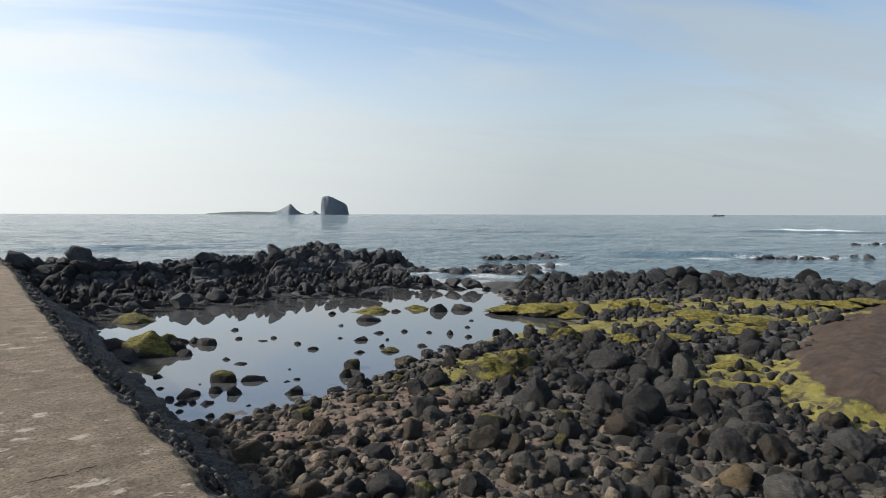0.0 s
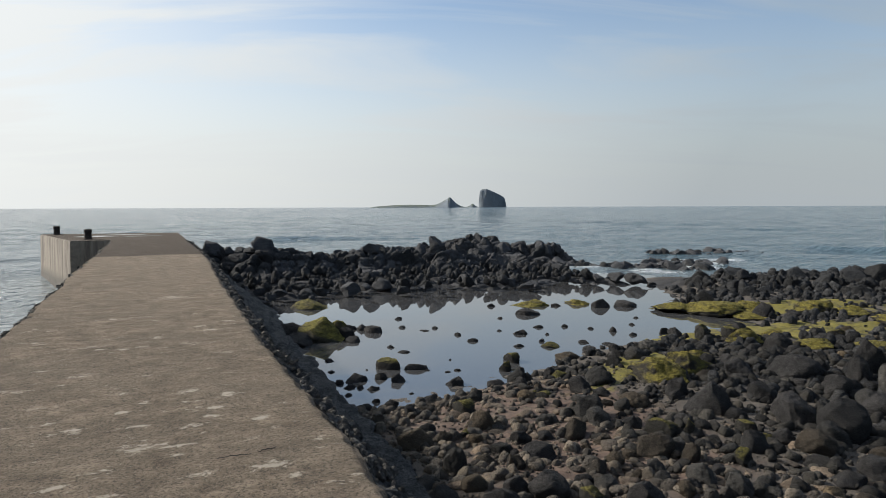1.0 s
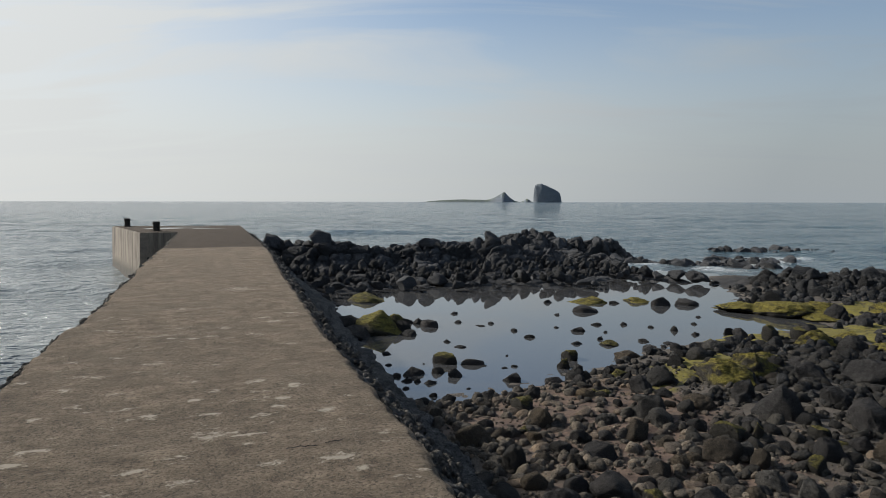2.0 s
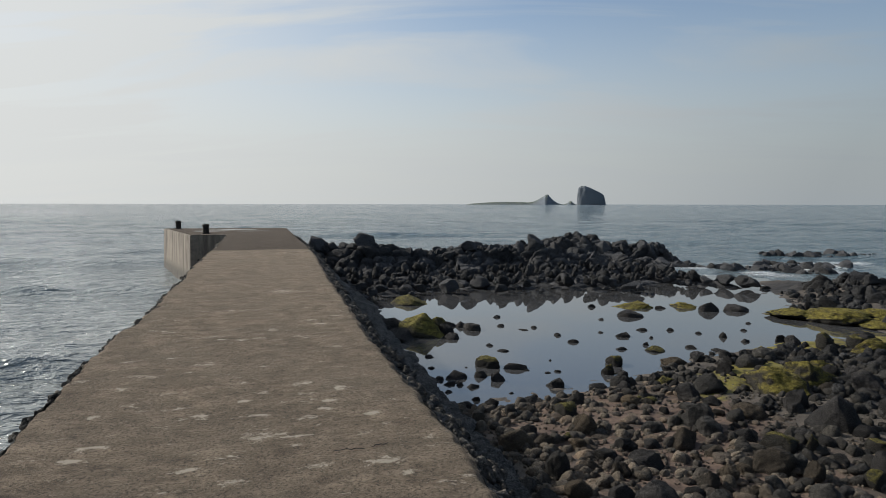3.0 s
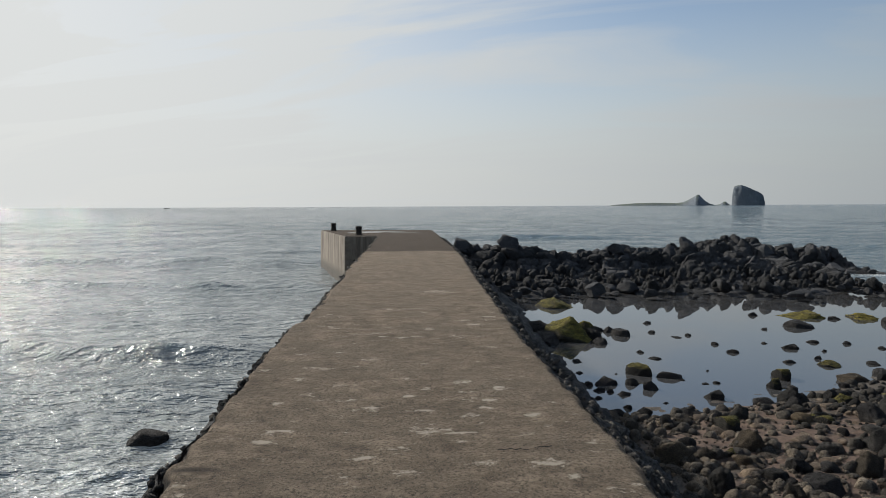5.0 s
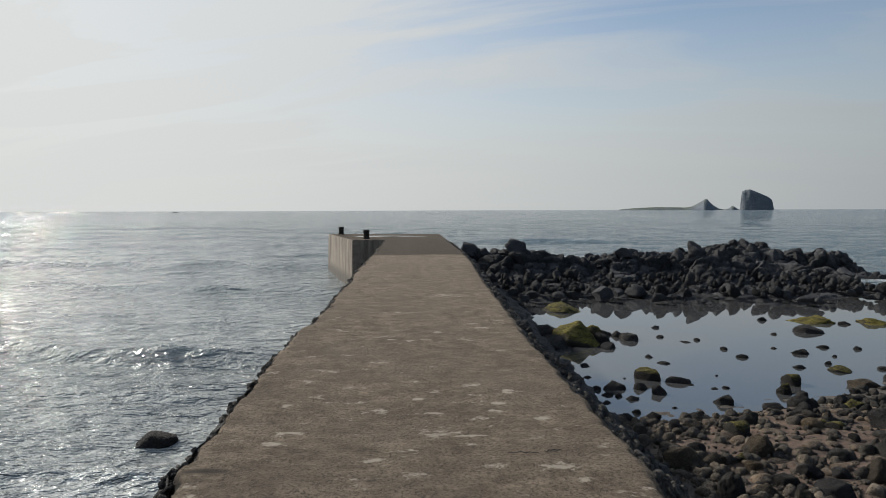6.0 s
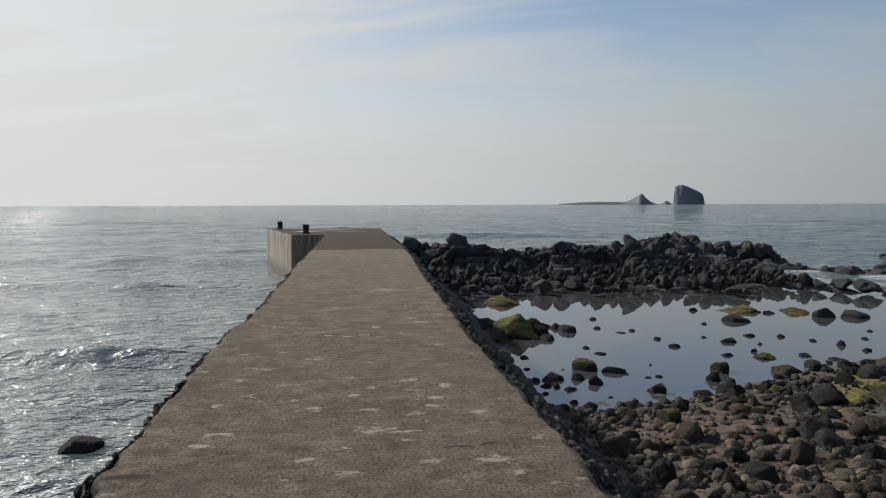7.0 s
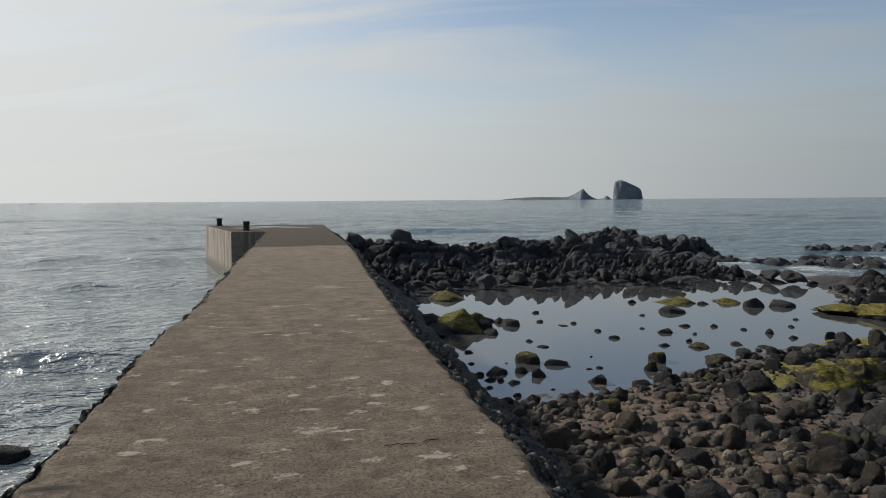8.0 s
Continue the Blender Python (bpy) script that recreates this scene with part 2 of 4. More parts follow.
def wall_material():
    m, n, l, b = material("stained_concrete")
    streak = tex(n, l, 1.5, 8, 0.7, "Object", (1.0, 1.0, 0.2), 0.8)
    fine = tex(n, l, 30, 7, 0.7)
    c = mix(n, l, span(n, l, streak, 0.40, 0.60), (0.25, 0.215, 0.172), (0.085, 0.068, 0.054))
    c = mix(n, l, span(n, l, fine, 0.4, 0.75, 0, 0.5), c, (0.09, 0.08, 0.07))
    # tide mark: weed and wet below the high-water line
    place = n.new("ShaderNodeTexCoord")
    level = n.new("ShaderNodeSeparateXYZ")
    l.new(place.outputs["Object"], level.inputs[0])
    tide = calc(n, l, "ADD", level.outputs["Z"], calc(n, l, "MULTIPLY", streak, 1.1))
    c = mix(n, l, span(n, l, tide, -0.85, -0.5, 0.75, 0.0), c, (0.040, 0.038, 0.033))
    l.new(c, b.inputs["Base Color"])
    b.inputs["Roughness"].default_value = 0.85
    bump(n, l, b, fine, 0.6, 0.02)
    return m


def water_material(name, deep, chop, rough, foamy):
    m, n, l, b = material(name)
    b.inputs["Base Color"].default_value = (*deep, 1)
    b.inputs["Roughness"].default_value = rough
    b.inputs["IOR"].default_value = 1.33 if chop else 2.0
    matt = rough
    if chop:
        far = attribute(n, "distance")
        bands = tex(n, l, 0.045, 5, 0.6, "Object", (0.6, 1.4, 1), 0.5)
        matt = calc(n, l, "ADD", span(n, l, far, 0.0, 1.0, rough, 0.07), span(n, l, bands, 0.4, 0.65, -0.01, 0.02))
        l.new(matt, b.inputs["Roughness"])
        roll = tex(n, l, 0.42, 5, 0.6, "Object", (0.5, 1.5, 1), 0.4)
        wave = tex(n, l, 2.0, 4, 0.55, "Object", (0.65, 1.35, 1), 0.4)
        lap = tex(n, l, 7.0, 3, 0.55, "Object", (0.6, 1.4, 1), 0.3)
        zero = bump(n, l, b, roll, span(n, l, far, 0.05, 0.6, 0.6 * chop, chop * 0.40), 1.5)
        first = bump(n, l, b, wave, span(n, l, far, 0.1, 0.9, 0.9, 0.65), 0.50, zero)
        second = bump(n, l, b, lap, span(n, l, far, 0.0, 0.6, 0.8, 0.0), 0.17, first)
        glint = tex(n, l, 19.0, 2, 0.5, "Object", (0.7, 1.3, 1), 0.2)
        second = bump(n, l, b, glint, span(n, l, far, 0.0, 0.4, 0.55, 0.0), 0.05, second)
        long = tex(n, l, 0.12, 5, 0.6, "Object", (0.6, 1.5, 1), 0.4)
        bump(n, l, b, long, span(n, l, far, 0.3, 0.9, 0.0, 0.75), 4.5, second)
    if foamy:
        lace = tex(n, l, 5.0, 8, 0.7, "Object", (1, 1, 1), 1.0)
        f = span(n, l, calc(n, l, "ADD", attribute(n, "foam"), calc(n, l, "SUBTRACT", lace, 0.5)), 0.35, 0.6)
        murk = mix(n, l, attribute(n, "shallow"), deep, (0.250, 0.275, 0.280))
        tint = mix(n, l, f, murk, (0.75, 0.78, 0.78))
        l.new(tint, b.inputs["Base Color"])
    return m


GROUND = ground_material()
CONCRETE = concrete_material()
WALL = wall_material()
# Dark banking, darkened further: the shadow on its slope is put into this colour.
BANKING = stone("pier_banking", (0.026, 0.028, 0.030), (0.090, 0.089, 0.087), scale=0.8, relief=0.55)
SEA = water_material("sea_water", (0.062, 0.100, 0.118), 0.6, 0.115, True)
RUBBLE = stone("broken_concrete", (0.030, 0.029, 0.028), (0.115, 0.106, 0.095), island=True, rough=0.9, relief=0.6)
POND = water_material("pool_water", (0.052, 0.053, 0.055), 0.0, 0.008, False)
PUDDLE = water_material("puddle_water", (0.05, 0.045, 0.04), 0.0, 0.02, False)
IRON = stone("bollard_iron", (0.020, 0.019, 0.018), (0.06, 0.05, 0.042), rough=0.9)


# ---- lie of the land: water level, pool, coast, ridges ----
WATER = -1.74
POOL = [(2.9, 27.5), (2.8, 15.0), (2.7, 11.2), (3.6, 10.75), (4.7, 10.85), (5.7, 11.15), (6.9, 11.5), (8.0, 12.1), (9.5, 12.8), (11.4, 13.0),
        (13.2, 13.3), (15.6, 13.4), (16.6, 14.6), (15.2, 17.0), (17.6, 18.4), (19.2, 21.6), (21.5, 25.0), (18.6, 27.0), (16.8, 26.0), (14.2, 26.5),
        (11.2, 27.0), (8.8, 27.5), (6.0, 27.5)]
LAND = [(-300, -400), (-300, -60), (-12, -22), (1.2, -14), (1.2, 26), (3.0, 33), (9, 33), (13.5, 30), (17.5, 26.5), (19.5, 25), (21.5, 24), (25, 20.5), (28.5, 15),
        (31, 9), (38, 0), (60, -25), (300, -120), (300, -400)]
# crests of the lava ridge by the pool and of the one behind it: x, y, z
RIDGE = [(2.1, 31.7, -0.42), (2.9, 31.6, -0.17), (3.7, 31.2, -0.37), (4.7, 30.7, -0.19), (5.5, 30.6, -0.41), (6.5, 30.5, -0.51), (8.3, 30.4, -0.66),
         (8.8, 30.4, -0.42), (10.0, 30.4, -0.25), (11.4, 30.1, -0.56), (12.2, 30.0, -0.44), (12.9, 29.9, -0.26), (13.8, 29.8, -0.44), (14.8, 29.7, -0.64),
         (16.1, 29.1, -0.82), (17.3, 27.4, -0.93), (17.7, 26.6, -1.16), (18.2, 25.9, -1.33), (18.6, 24.8, -1.49), (18.7, 24.1, -1.73)]
BACK_RIDGE = [(13.0, 37.5, -1.2), (15.3, 36.4, -0.72), (16.9, 36.0, -0.34), (18.0, 35.6, -0.24), (19.0, 35.2, -0.34), (19.8, 34.9, -0.85), (20.8, 34.6, -0.58),
              (21.7, 34.3, -0.72), (22.5, 33.9, -0.76), (23.2, 33.6, -1.5)]
REEF = [(21.6, 31.4, 1.3), (23.6, 29.2, 1.5), (25.8, 27.6, 1.6), (28.6, 29.2, 1.8), (33.0, 35.0, 1.6), (36.5, 35.0, 1.6), (49.5, 23.8, 2.2), (51.5, 22.4, 2.4), (54.5, 20.6, 2.0), (82, 28, 3.2)]
BANK = [(20.8, 20.9, -1.55), (21.4, 19.0, -1.25), (24.2, 16.2, -1.15), (25.8, 12.4, -1.1), (27.2, 8.6, -1.15), (29.5, 3.0, -1.2)]
MOUND = [(12.2, 6.2), (11.2, 5.5), (10.45, 4.8), (10.2, 4.3), (10.5, 3.8), (13, 1.5), (22, -2), (30, 2), (27, 8.8), (25.4, 8.7), (21.7, 8.5), (19.2, 8.4), (16.6, 7.6), (14.5, 7.0), (13.3, 6.7)]
MOSSES = [(8.9, 10.9, 1.3, 0.5, 35), (15.6, 15.6, 1.9, 0.8, -30), (18.6, 14.6, 1.7, 0.9, -25), (17.4, 10.9, 3.2, 1.0, -35), (22.6, 10.2, 3.6, 1.1, -50), (12.8, 13.0, 1.2, 0.6, -15),
          (12.1, 6.9, 1.5, 0.62, 22), (12.6, 21.3, 1.3, 0.22, -28), (15.0, 12.0, 1.8, 0.7, -20)]


def outline_distance(x, y, outline):
    """Signed distance to a closed outline: positive within."""
    best = np.full(x.shape, 1e18)
    inside = np.zeros(x.shape, bool)
    for (ax, ay), (bx, by) in zip(outline, outline[1:] + outline[:1]):
        dx, dy = bx - ax, by - ay
        u = np.clip(((x - ax) * dx + (y - ay) * dy) / (dx * dx + dy * dy), 0, 1)
        best = np.minimum(best, (x - ax - u * dx) ** 2 + (y - ay - u * dy) ** 2)
        if ay != by:
            inside ^= ((ay > y) != (by > y)) & (x < ax + (y - ay) * dx / dy)
    return np.where(inside, 1, -1) * np.sqrt(best)


def spine_height(x, y, spine, fall, power=2.0):
    """A ridge along a spine of (x, y, z), falling off to both sides."""
    high = np.full(x.shape, -99.0)
    for (ax, ay, az), (bx, by, bz) in zip(spine, spine[1:]):
        dx, dy = bx - ax, by - ay
        u = np.clip(((x - ax) * dx + (y - ay) * dy) / (dx * dx + dy * dy), 0, 1)
        off = np.hypot(x - ax - u * dx, y - ay - u * dy)
        high = np.maximum(high, az + u * (bz - az) - fall * off ** power)
    return high


# across a ridge: metres from the crest (seaward positive), share of its height over the water
RIDGE_SIDE = [(-8.2, -0.25), (-6.7, 0.03), (-4.6, 0.07), (-2.4, 0.15), (-1.5, 0.36), (-0.6, 0.88), (0.0, 1.0), (0.7, 0.97), (2.0, 0.62), (3.8, 0.15), (5.0, -0.25)]


def ridge_base(x, y, crest):
    """Smooth height of a ridge with a steep landward face at x, y."""
    xs = [p[0] for p in crest]
    cy, cz = np.interp(x, xs, [p[1] for p in crest]), np.interp(x, xs, [p[2] for p in crest])
    beyond = np.clip(xs[0] - x, 0, None) + np.clip(x - xs[-1], 0, None)
    wide = np.clip((cz - WATER) / 1.35, 0.4, 1)
    share = np.interp((y - cy) / wide, [p[0] for p in RIDGE_SIDE], [p[1] for p in RIDGE_SIDE])
    return WATER + (cz - WATER) * share - 0.9 * beyond - 2.5 * (((y - cy) / wide > 4.9) | ((y - cy) / wide < -8.1))


def ripple(x, y, scale, seed):
    """Smooth value in about -1 to 1 from a few crossed waves."""
    total = 0
    for k in range(6):
        a = seed * 1.7 + k * 2.399
        f = (1 + 0.37 * k) / scale
        total = total + np.sin(f * (x * np.cos(a) + y * np.sin(a)) * 6.283 + seed * 3.1 + k * 1.3 + 0.9 * np.sin(f * 2.1 * (y * np.cos(a) - x * np.sin(a)))) / (1 + 0.4 * k)
    return total / 2.2


def mound(x, y):
    """0 to 1 over the sand mound on the beach."""
    return np.clip(outline_distance(x, y, MOUND) / 1.3 + 0.12 * ripple(x, y, 1.6, 3) + 0.06 * ripple(x, y, 0.5, 9), 0, 1)


def moss_cover(x, y):
    """0 to 1 where green weed covers the ground."""
    cover = np.zeros(x.shape)
    for cx, cy, rx, ry, turn in MOSSES:
        a = math.radians(turn)
        u, v = (x - cx) * math.cos(a) + (y - cy) * math.sin(a), -(x - cx) * math.sin(a) + (y - cy) * math.cos(a)
        cover = np.maximum(cover, 1.5 - np.hypot(u / rx, v / ry) + 0.26 * ripple(x, y, 0.9, 5) + 0.34 * ripple(x, y, 2.6, 6))
    edge = outline_distance(x, y, MOUND) + 0.18 * ripple(x, y, 1.1, 7)
    rim = (1.3 - np.abs(edge - 0.10 + 0.12 * ripple(x, y, 0.45, 3)) / 0.36) * (x < 13.6) * (y > 3.3)
    return np.clip(np.maximum(cover * 1.6, rim), 0, 1)


def height(x, y):
    """Height of the ground at x, y."""
    x, y = np.asarray(x, float), np.asarray(y, float)
    pool = outline_distance(x, y, POOL)
    coast = outline_distance(x, y, LAND)
    far = np.hypot(x, y) > 60
    land = np.where(pool > 0, WATER - 0.10 * (1 - np.exp(-np.clip(pool, 0, 99) / 0.9)), WATER + 0.02 + 0.42 * (1 - np.exp(np.clip(pool, -99, 0) / 5.0)))
    land = land + np.clip((-6 - y) * 0.12, 0, 2.2)
    land = land + 0.34 * mound(x, y) ** 0.7 + 0.05 * moss_cover(x, y) * (pool < 0.3)
    h = np.minimum(land, np.clip(WATER + 0.35 * coast, -7, 60))
    for crest in (RIDGE, BACK_RIDGE):
        h = np.maximum(h, ridge_base(x, y, crest) - 0.45)
    h = np.maximum(h, np.clip(spine_height(x, y, BANK, 0.10), -9, 9) + 0.10 * ripple(x, y, 1.4, 8) * (coast > -2))
    for rx, ry, rr in REEF:
        h = np.maximum(h, WATER - 0.15 - 0.5 * ((x - rx) ** 2 + (y - ry) ** 2) / rr ** 2)
    rough = 0.035 * ripple(x, y, 1.1, 1) + 0.018 * ripple(x, y, 0.37, 4)
    rough = rough + moss_cover(x, y) * (0.025 * ripple(x, y, 0.9, 13) + 0.012 * ripple(x, y, 0.27, 14)) * (pool < 0.5)
    return h + np.where(far, 0, rough)


# ---- helpers of this scene ----
def mesh_from(name, verts, faces, mat, smooth=True):
    me = bpy.data.meshes.new(name)
    me.from_pydata([tuple(v) for v in verts] if not isinstance(verts, np.ndarray) else verts.tolist(), [], faces if isinstance(faces, list) else faces.tolist())
    me.materials.append(mat)
    if smooth:
        me.polygons.foreach_set("use_smooth", np.ones(len(me.polygons), bool))
    me.update()
    return me


def grid_faces(rows, cols):
    i = np.arange((rows - 1) * cols).reshape(rows - 1, cols)[:, :-1].ravel()
    return np.stack([i, i + 1, i + cols + 1, i + cols], 1)


def give(me, name, values):
    me.attributes.new(name, "FLOAT", "POINT").data.foreach_set("value", np.asarray(values, np.float32).ravel())


def part(name, bm, mat, parent, label=""):
    me = bpy.data.meshes.new(name)
    bm.to_mesh(me)
    bm.free()
    me.materials.append(mat)
    ob = new(name, me)
    ob.parent = parent
    return tagged(ob, label)


def fan(lo, mid_lo, mid_hi, hi, step, grow):
    """Coordinates: even steps in the middle, growing steps on both sides."""
    mid = list(np.arange(mid_lo, mid_hi + step / 2, step))
    out, s = [], step
    v = mid_hi
    while v < hi:
        s *= grow
        v += s
        out.append(min(v, hi))
    low, s, v = [], step, mid_lo
    while v > lo:
        s *= grow
        v -= s
        low.append(max(v, lo))
    return np.array(low[::-1] + mid + out)


# ---- ground: one sheet, from the beach to under the sea ----
gx, gy = fan(-4600, 1.0, 30.0, 4600, 0.10, 1.25), fan(-4600, 1.0, 33.0, 4600, 0.10, 1.25)
GX, GY = np.meshgrid(gx, gy)
GZ = height(GX, GY)
ground_mesh = mesh_from("ground", np.stack([GX, GY, GZ], -1).reshape(-1, 3), grid_faces(len(gy), len(gx)), GROUND)
ground = tagged(new("ground", ground_mesh), "brown sand and dark gravel beach with green weed patches", "ground", "", "structure")
sand = np.exp(-((GX - 6.0) / 2.6) ** 2 - ((GY - 9.3) / 1.7) ** 2)
sand = np.maximum(sand, 0.75 * np.exp(-((GX - 5.2) / 2.0) ** 2 - ((GY - 7.0) / 1.5) ** 2))
give(ground_mesh, "sand", sand * np.clip((8.2 - GX) / 1.6, 0, 1))
give(ground_mesh, "dune", np.clip(mound(GX, GY) * 5, 0, 1))
give(ground_mesh, "moss", moss_cover(GX, GY))
# The x > 5.8 term blackens gravel: dark stones there, and painted boulder shadow.
give(ground_mesh, "rock", np.clip(np.maximum((np.maximum(ridge_base(GX, GY, RIDGE), ridge_base(GX, GY, BACK_RIDGE)) - WATER) * 3 + 1.5, (spine_height(GX, GY, BANK, 0.1) - WATER) * 2 - 0.6) + 2.0 * (GY > 20.8) + 0.75 * np.clip((GX - 5.8) / 1.6, 0, 1) * (mound(GX, GY) < 0.1) * (GY < 12), 0, 1))

# ---- sea: waves fading into the calm pool ----
rad = 1.6 * 1.0125 ** np.arange(0, 642)
rad[-1] = 4600
ang = np.radians(np.concatenate([np.arange(-44, 78, 0.28), np.arange(78, 316, 4.0), [316.0]]))
A, R = np.meshgrid(ang, rad)
SX, SY = R * np.sin(A), R * np.cos(A)
calm = np.clip(-outline_distance(SX, SY, POOL) / 3.0, 0.0, 1) * np.clip(-outline_distance(SX, SY, LAND) / 3.0 + 0.15, 0.0, 1)
near = np.clip(1.3 - R / 260, 0, 1)
swell = np.zeros(SX.shape)
rng = np.random.default_rng(5)
for k in range(30):
    length = 0.42 * 1.19 ** k * (0.9 + 0.2 * rng.random())
    if length > 26:
        break
    a = radians(196 + rng.normal(0, 48))
    phase = (SX * math.sin(a) + SY * math.cos(a)) * 6.283 / length + rng.random() * 6.28 + 0.8 * np.sin((SX * math.cos(a) - SY * math.sin(a)) * 6.283 / (length * 3.1) + k)
    fine_enough = np.clip(2.2 - R * 0.0125 * 4 / length, 0, 1)
    swell += fine_enough * (0.0105 * length ** 0.72 * (0.55 if length > 3 else 1.0)) * (1 - np.abs(np.sin(phase / 2)) ** 0.8 * 1.6 + 0.2)
# low rollers that come in along the pier
for off, high, deep in ((8.4, 0.16, 0.5), (14.2, 0.30, 0.5), (27.5, 0.24, 0.8), (38.0, 0.30, 1.1)):
    d = SY + 0.16 * SX - off + 0.5 * ripple(SX, SY, 9, 6)
    swell += high * np.where(d < 0, np.exp(-(d / (0.6 * deep)) ** 2), np.exp(-(d / (1.7 * deep)) ** 2)) * (0.75 + 0.35 * ripple(SX, SY, 7, 8)) * (SX < -1) * np.clip((-SX - 1.2) / 2, 0, 1)
# longer crests farther out
crest_foam = np.zeros(SX.shape)
crests = [(58.0, 58.5, 7.0, 0.34, 1.3, 0.0), (142.0, 67.0, 5.5, 0.75, 3.0, 0.75), (47.0, 66.0, 4.0, 0.16, 1.0, 0.0), (70.0, 12.0, 7.0, 0.3, 1.4, 0.35), (40.0, 14.0, 6.0, 0.2, 1.0, 0.0)]
for k in range(26):
    crests.append((15.0 * 1.13 ** k * rng.uniform(0.9, 1.1), rng.uniform(-36, 72), rng.uniform(4, 11), 0.02 + 0.0012 * 15 * 1.13 ** k, 0.4 + 0.012 * 15 * 1.13 ** k, 0.0))
for r0, az, wide, high, thick_, foam_ in crests:
    d = (R - r0 + 0.04 * r0 * ripple(np.degrees(A), A * 0, 5.0, az) * 0.5) / thick_
    envelope = np.exp(-((np.degrees(A) - az) / wide) ** 2) * (np.degrees(A) < 90)
    line = np.where(d < 0, np.exp(-(d * 1.7) ** 2), np.exp(-(d * 0.7) ** 2)) * envelope
    swell += high * line
    crest_foam = np.maximum(crest_foam, foam_ * line)
SZ = WATER + swell * calm * near - 0.02
sea_mesh = mesh_from("sea", np.stack([SX, SY, SZ], -1).reshape(-1, 3), grid_faces(len(rad), len(ang)), SEA)
sea = tagged(new("sea", sea_mesh), "grey-blue rippled sea reaching to the horizon", "sea", "", "structure")
foam_and_sparkle = np.zeros(SX.shape)
for fx, fy, fr in ((21.5, 29.5, 1.6), (23.5, 26.5, 2.2), (27.5, 27.5, 2.2), (29.5, 29.5, 2.6), (32.0, 30.0, 2.2), (26.0, 29.5, 1.6), (20.2, 26.4, 1.4), (50, 25, 3.2), (53, 22.5, 3), (46, 27, 2.5), (84, 27, 5), (31.5, 15.5, 1.4)):
    foam_and_sparkle = np.maximum(foam_and_sparkle, 0.54 * np.exp(-((SX - fx) ** 2 + (SY - fy) ** 2) / fr ** 2))
# Lace beside the pier: foam, with sun sparkle painted white along with it.
foam_and_sparkle = np.maximum(foam_and_sparkle, 0.46 * np.exp(-((SX + 3.6) / 3.4) ** 2) * np.clip((14.0 - SY) / 6, 0, 1) * np.clip(SY / 3, 0, 1))
give(sea_mesh, "foam", np.maximum(foam_and_sparkle, crest_foam))
give(sea_mesh, "shallow", np.clip(1.25 - (R + 1.4 * np.clip(SX + 2, 0, 99)) / 75, 0, 1))
give(sea_mesh, "distance", np.clip(np.log(R / 9) / 3.2, 0, 1))

pool_ring = [(x, y) for x, y in POOL]
bm = bmesh.new()
cx, cy = 10.0, 17.0
ring = [bm.verts.new((cx + (x - cx) * 1.10, cy + (y - cy) * 1.10, WATER - 0.004)) for x, y in pool_ring]
bm.faces.new(ring)
pool_mesh = bpy.data.meshes.new("pool_water")
bm.to_mesh(pool_mesh)
bm.free()
pool_mesh.materials.append(POND)
tagged(new("pool_water", pool_mesh), "still tide pool water mirroring the pale sky", "water", "", "structure")

# ---- the pier ----
SLOPE = 0.0125
LEFT = [(-30, -1.5), (4.3, -1.36), (4.75, -1.40), (4.95, -1.36), (5.6, -1.35), (6.8, -1.35), (8.3, -1.39), (8.9, -1.39), (9.4, -1.29), (10.7, -1.24), (12.6, -1.25), (14.3, -1.20), (17.3, -1.18), (27, -1.04), (28.6, -1.10)]
RIGHT = [(-30, 1.5), (4.1, 1.43), (5, 1.43), (6, 1.42), (6.9, 1.41), (7.4, 1.37), (8.3, 1.37), (10.2, 1.43), (13.6, 1.48), (18.6, 1.62), (22.3, 1.64), (25.5, 1.56), (28.6, 1.51)]
TOP = 0.35      # height of the platform at the pier's head
# pale worn patches on the deck: x, y, half width, half depth
PALE = [(-0.86, 5.24, .10, .06), (-0.92, 5.05, .10, .05), (-0.87, 6.92, .07, .05), (-0.74, 6.87, .09, .05), (0.50, 6.36, .12, .05), (0.81, 6.14, .09, .10), (0.68, 5.83, .09, .05), (0.63, 5.66, .07, .06),
        (0.96, 5.47, .07, .06), (0.55, 5.50, .10, .04), (0.07, 5.97, .09, .04), (0.13, 5.60, .13, .04), (-0.25, 5.69, .10, .05), (0.19, 5.19, .15, .08), (0.40, 5.12, .12, .04), (0.48, 4.60, .11, .05),
        (0.88, 4.57, .12, .07), (1.26, 4.88, .05, .03), (1.32, 4.25, .05, .03), (-0.32, 8.45, .22, .07), (-0.2, 8.85, .10, .08), (-0.98, 8.97, .16, .06), (0.32, 8.71, .07, .09), (0.6, 8.29, .14, .06),
        (0.94, 7.63, .11, .07), (0.55, 11.87, .34, .25), (-0.33, 7.19, .10, .05), (0.03, 4.47, .10, .05), (-0.24, 4.73, .09, .05), (-0.74, 6.07, .09, .04), (-0.07, 10.18, .5, .06), (0.88, 8.95, .09, .08)]


def between(table, y):
    return np.interp(y, [r[0] for r in table], [r[1] for r in table])


def jag(y, step, seed):
    """Uneven -1 to 1 along a line, with no regular beat."""
    table = np.random.default_rng(seed).uniform(-1, 1, 4096)
    p = np.asarray(y) / step + 700
    k = np.floor(p).astype(int)
    f = p - k
    return table[k % 4096] * (1 - f) + table[(k + 1) % 4096] * f


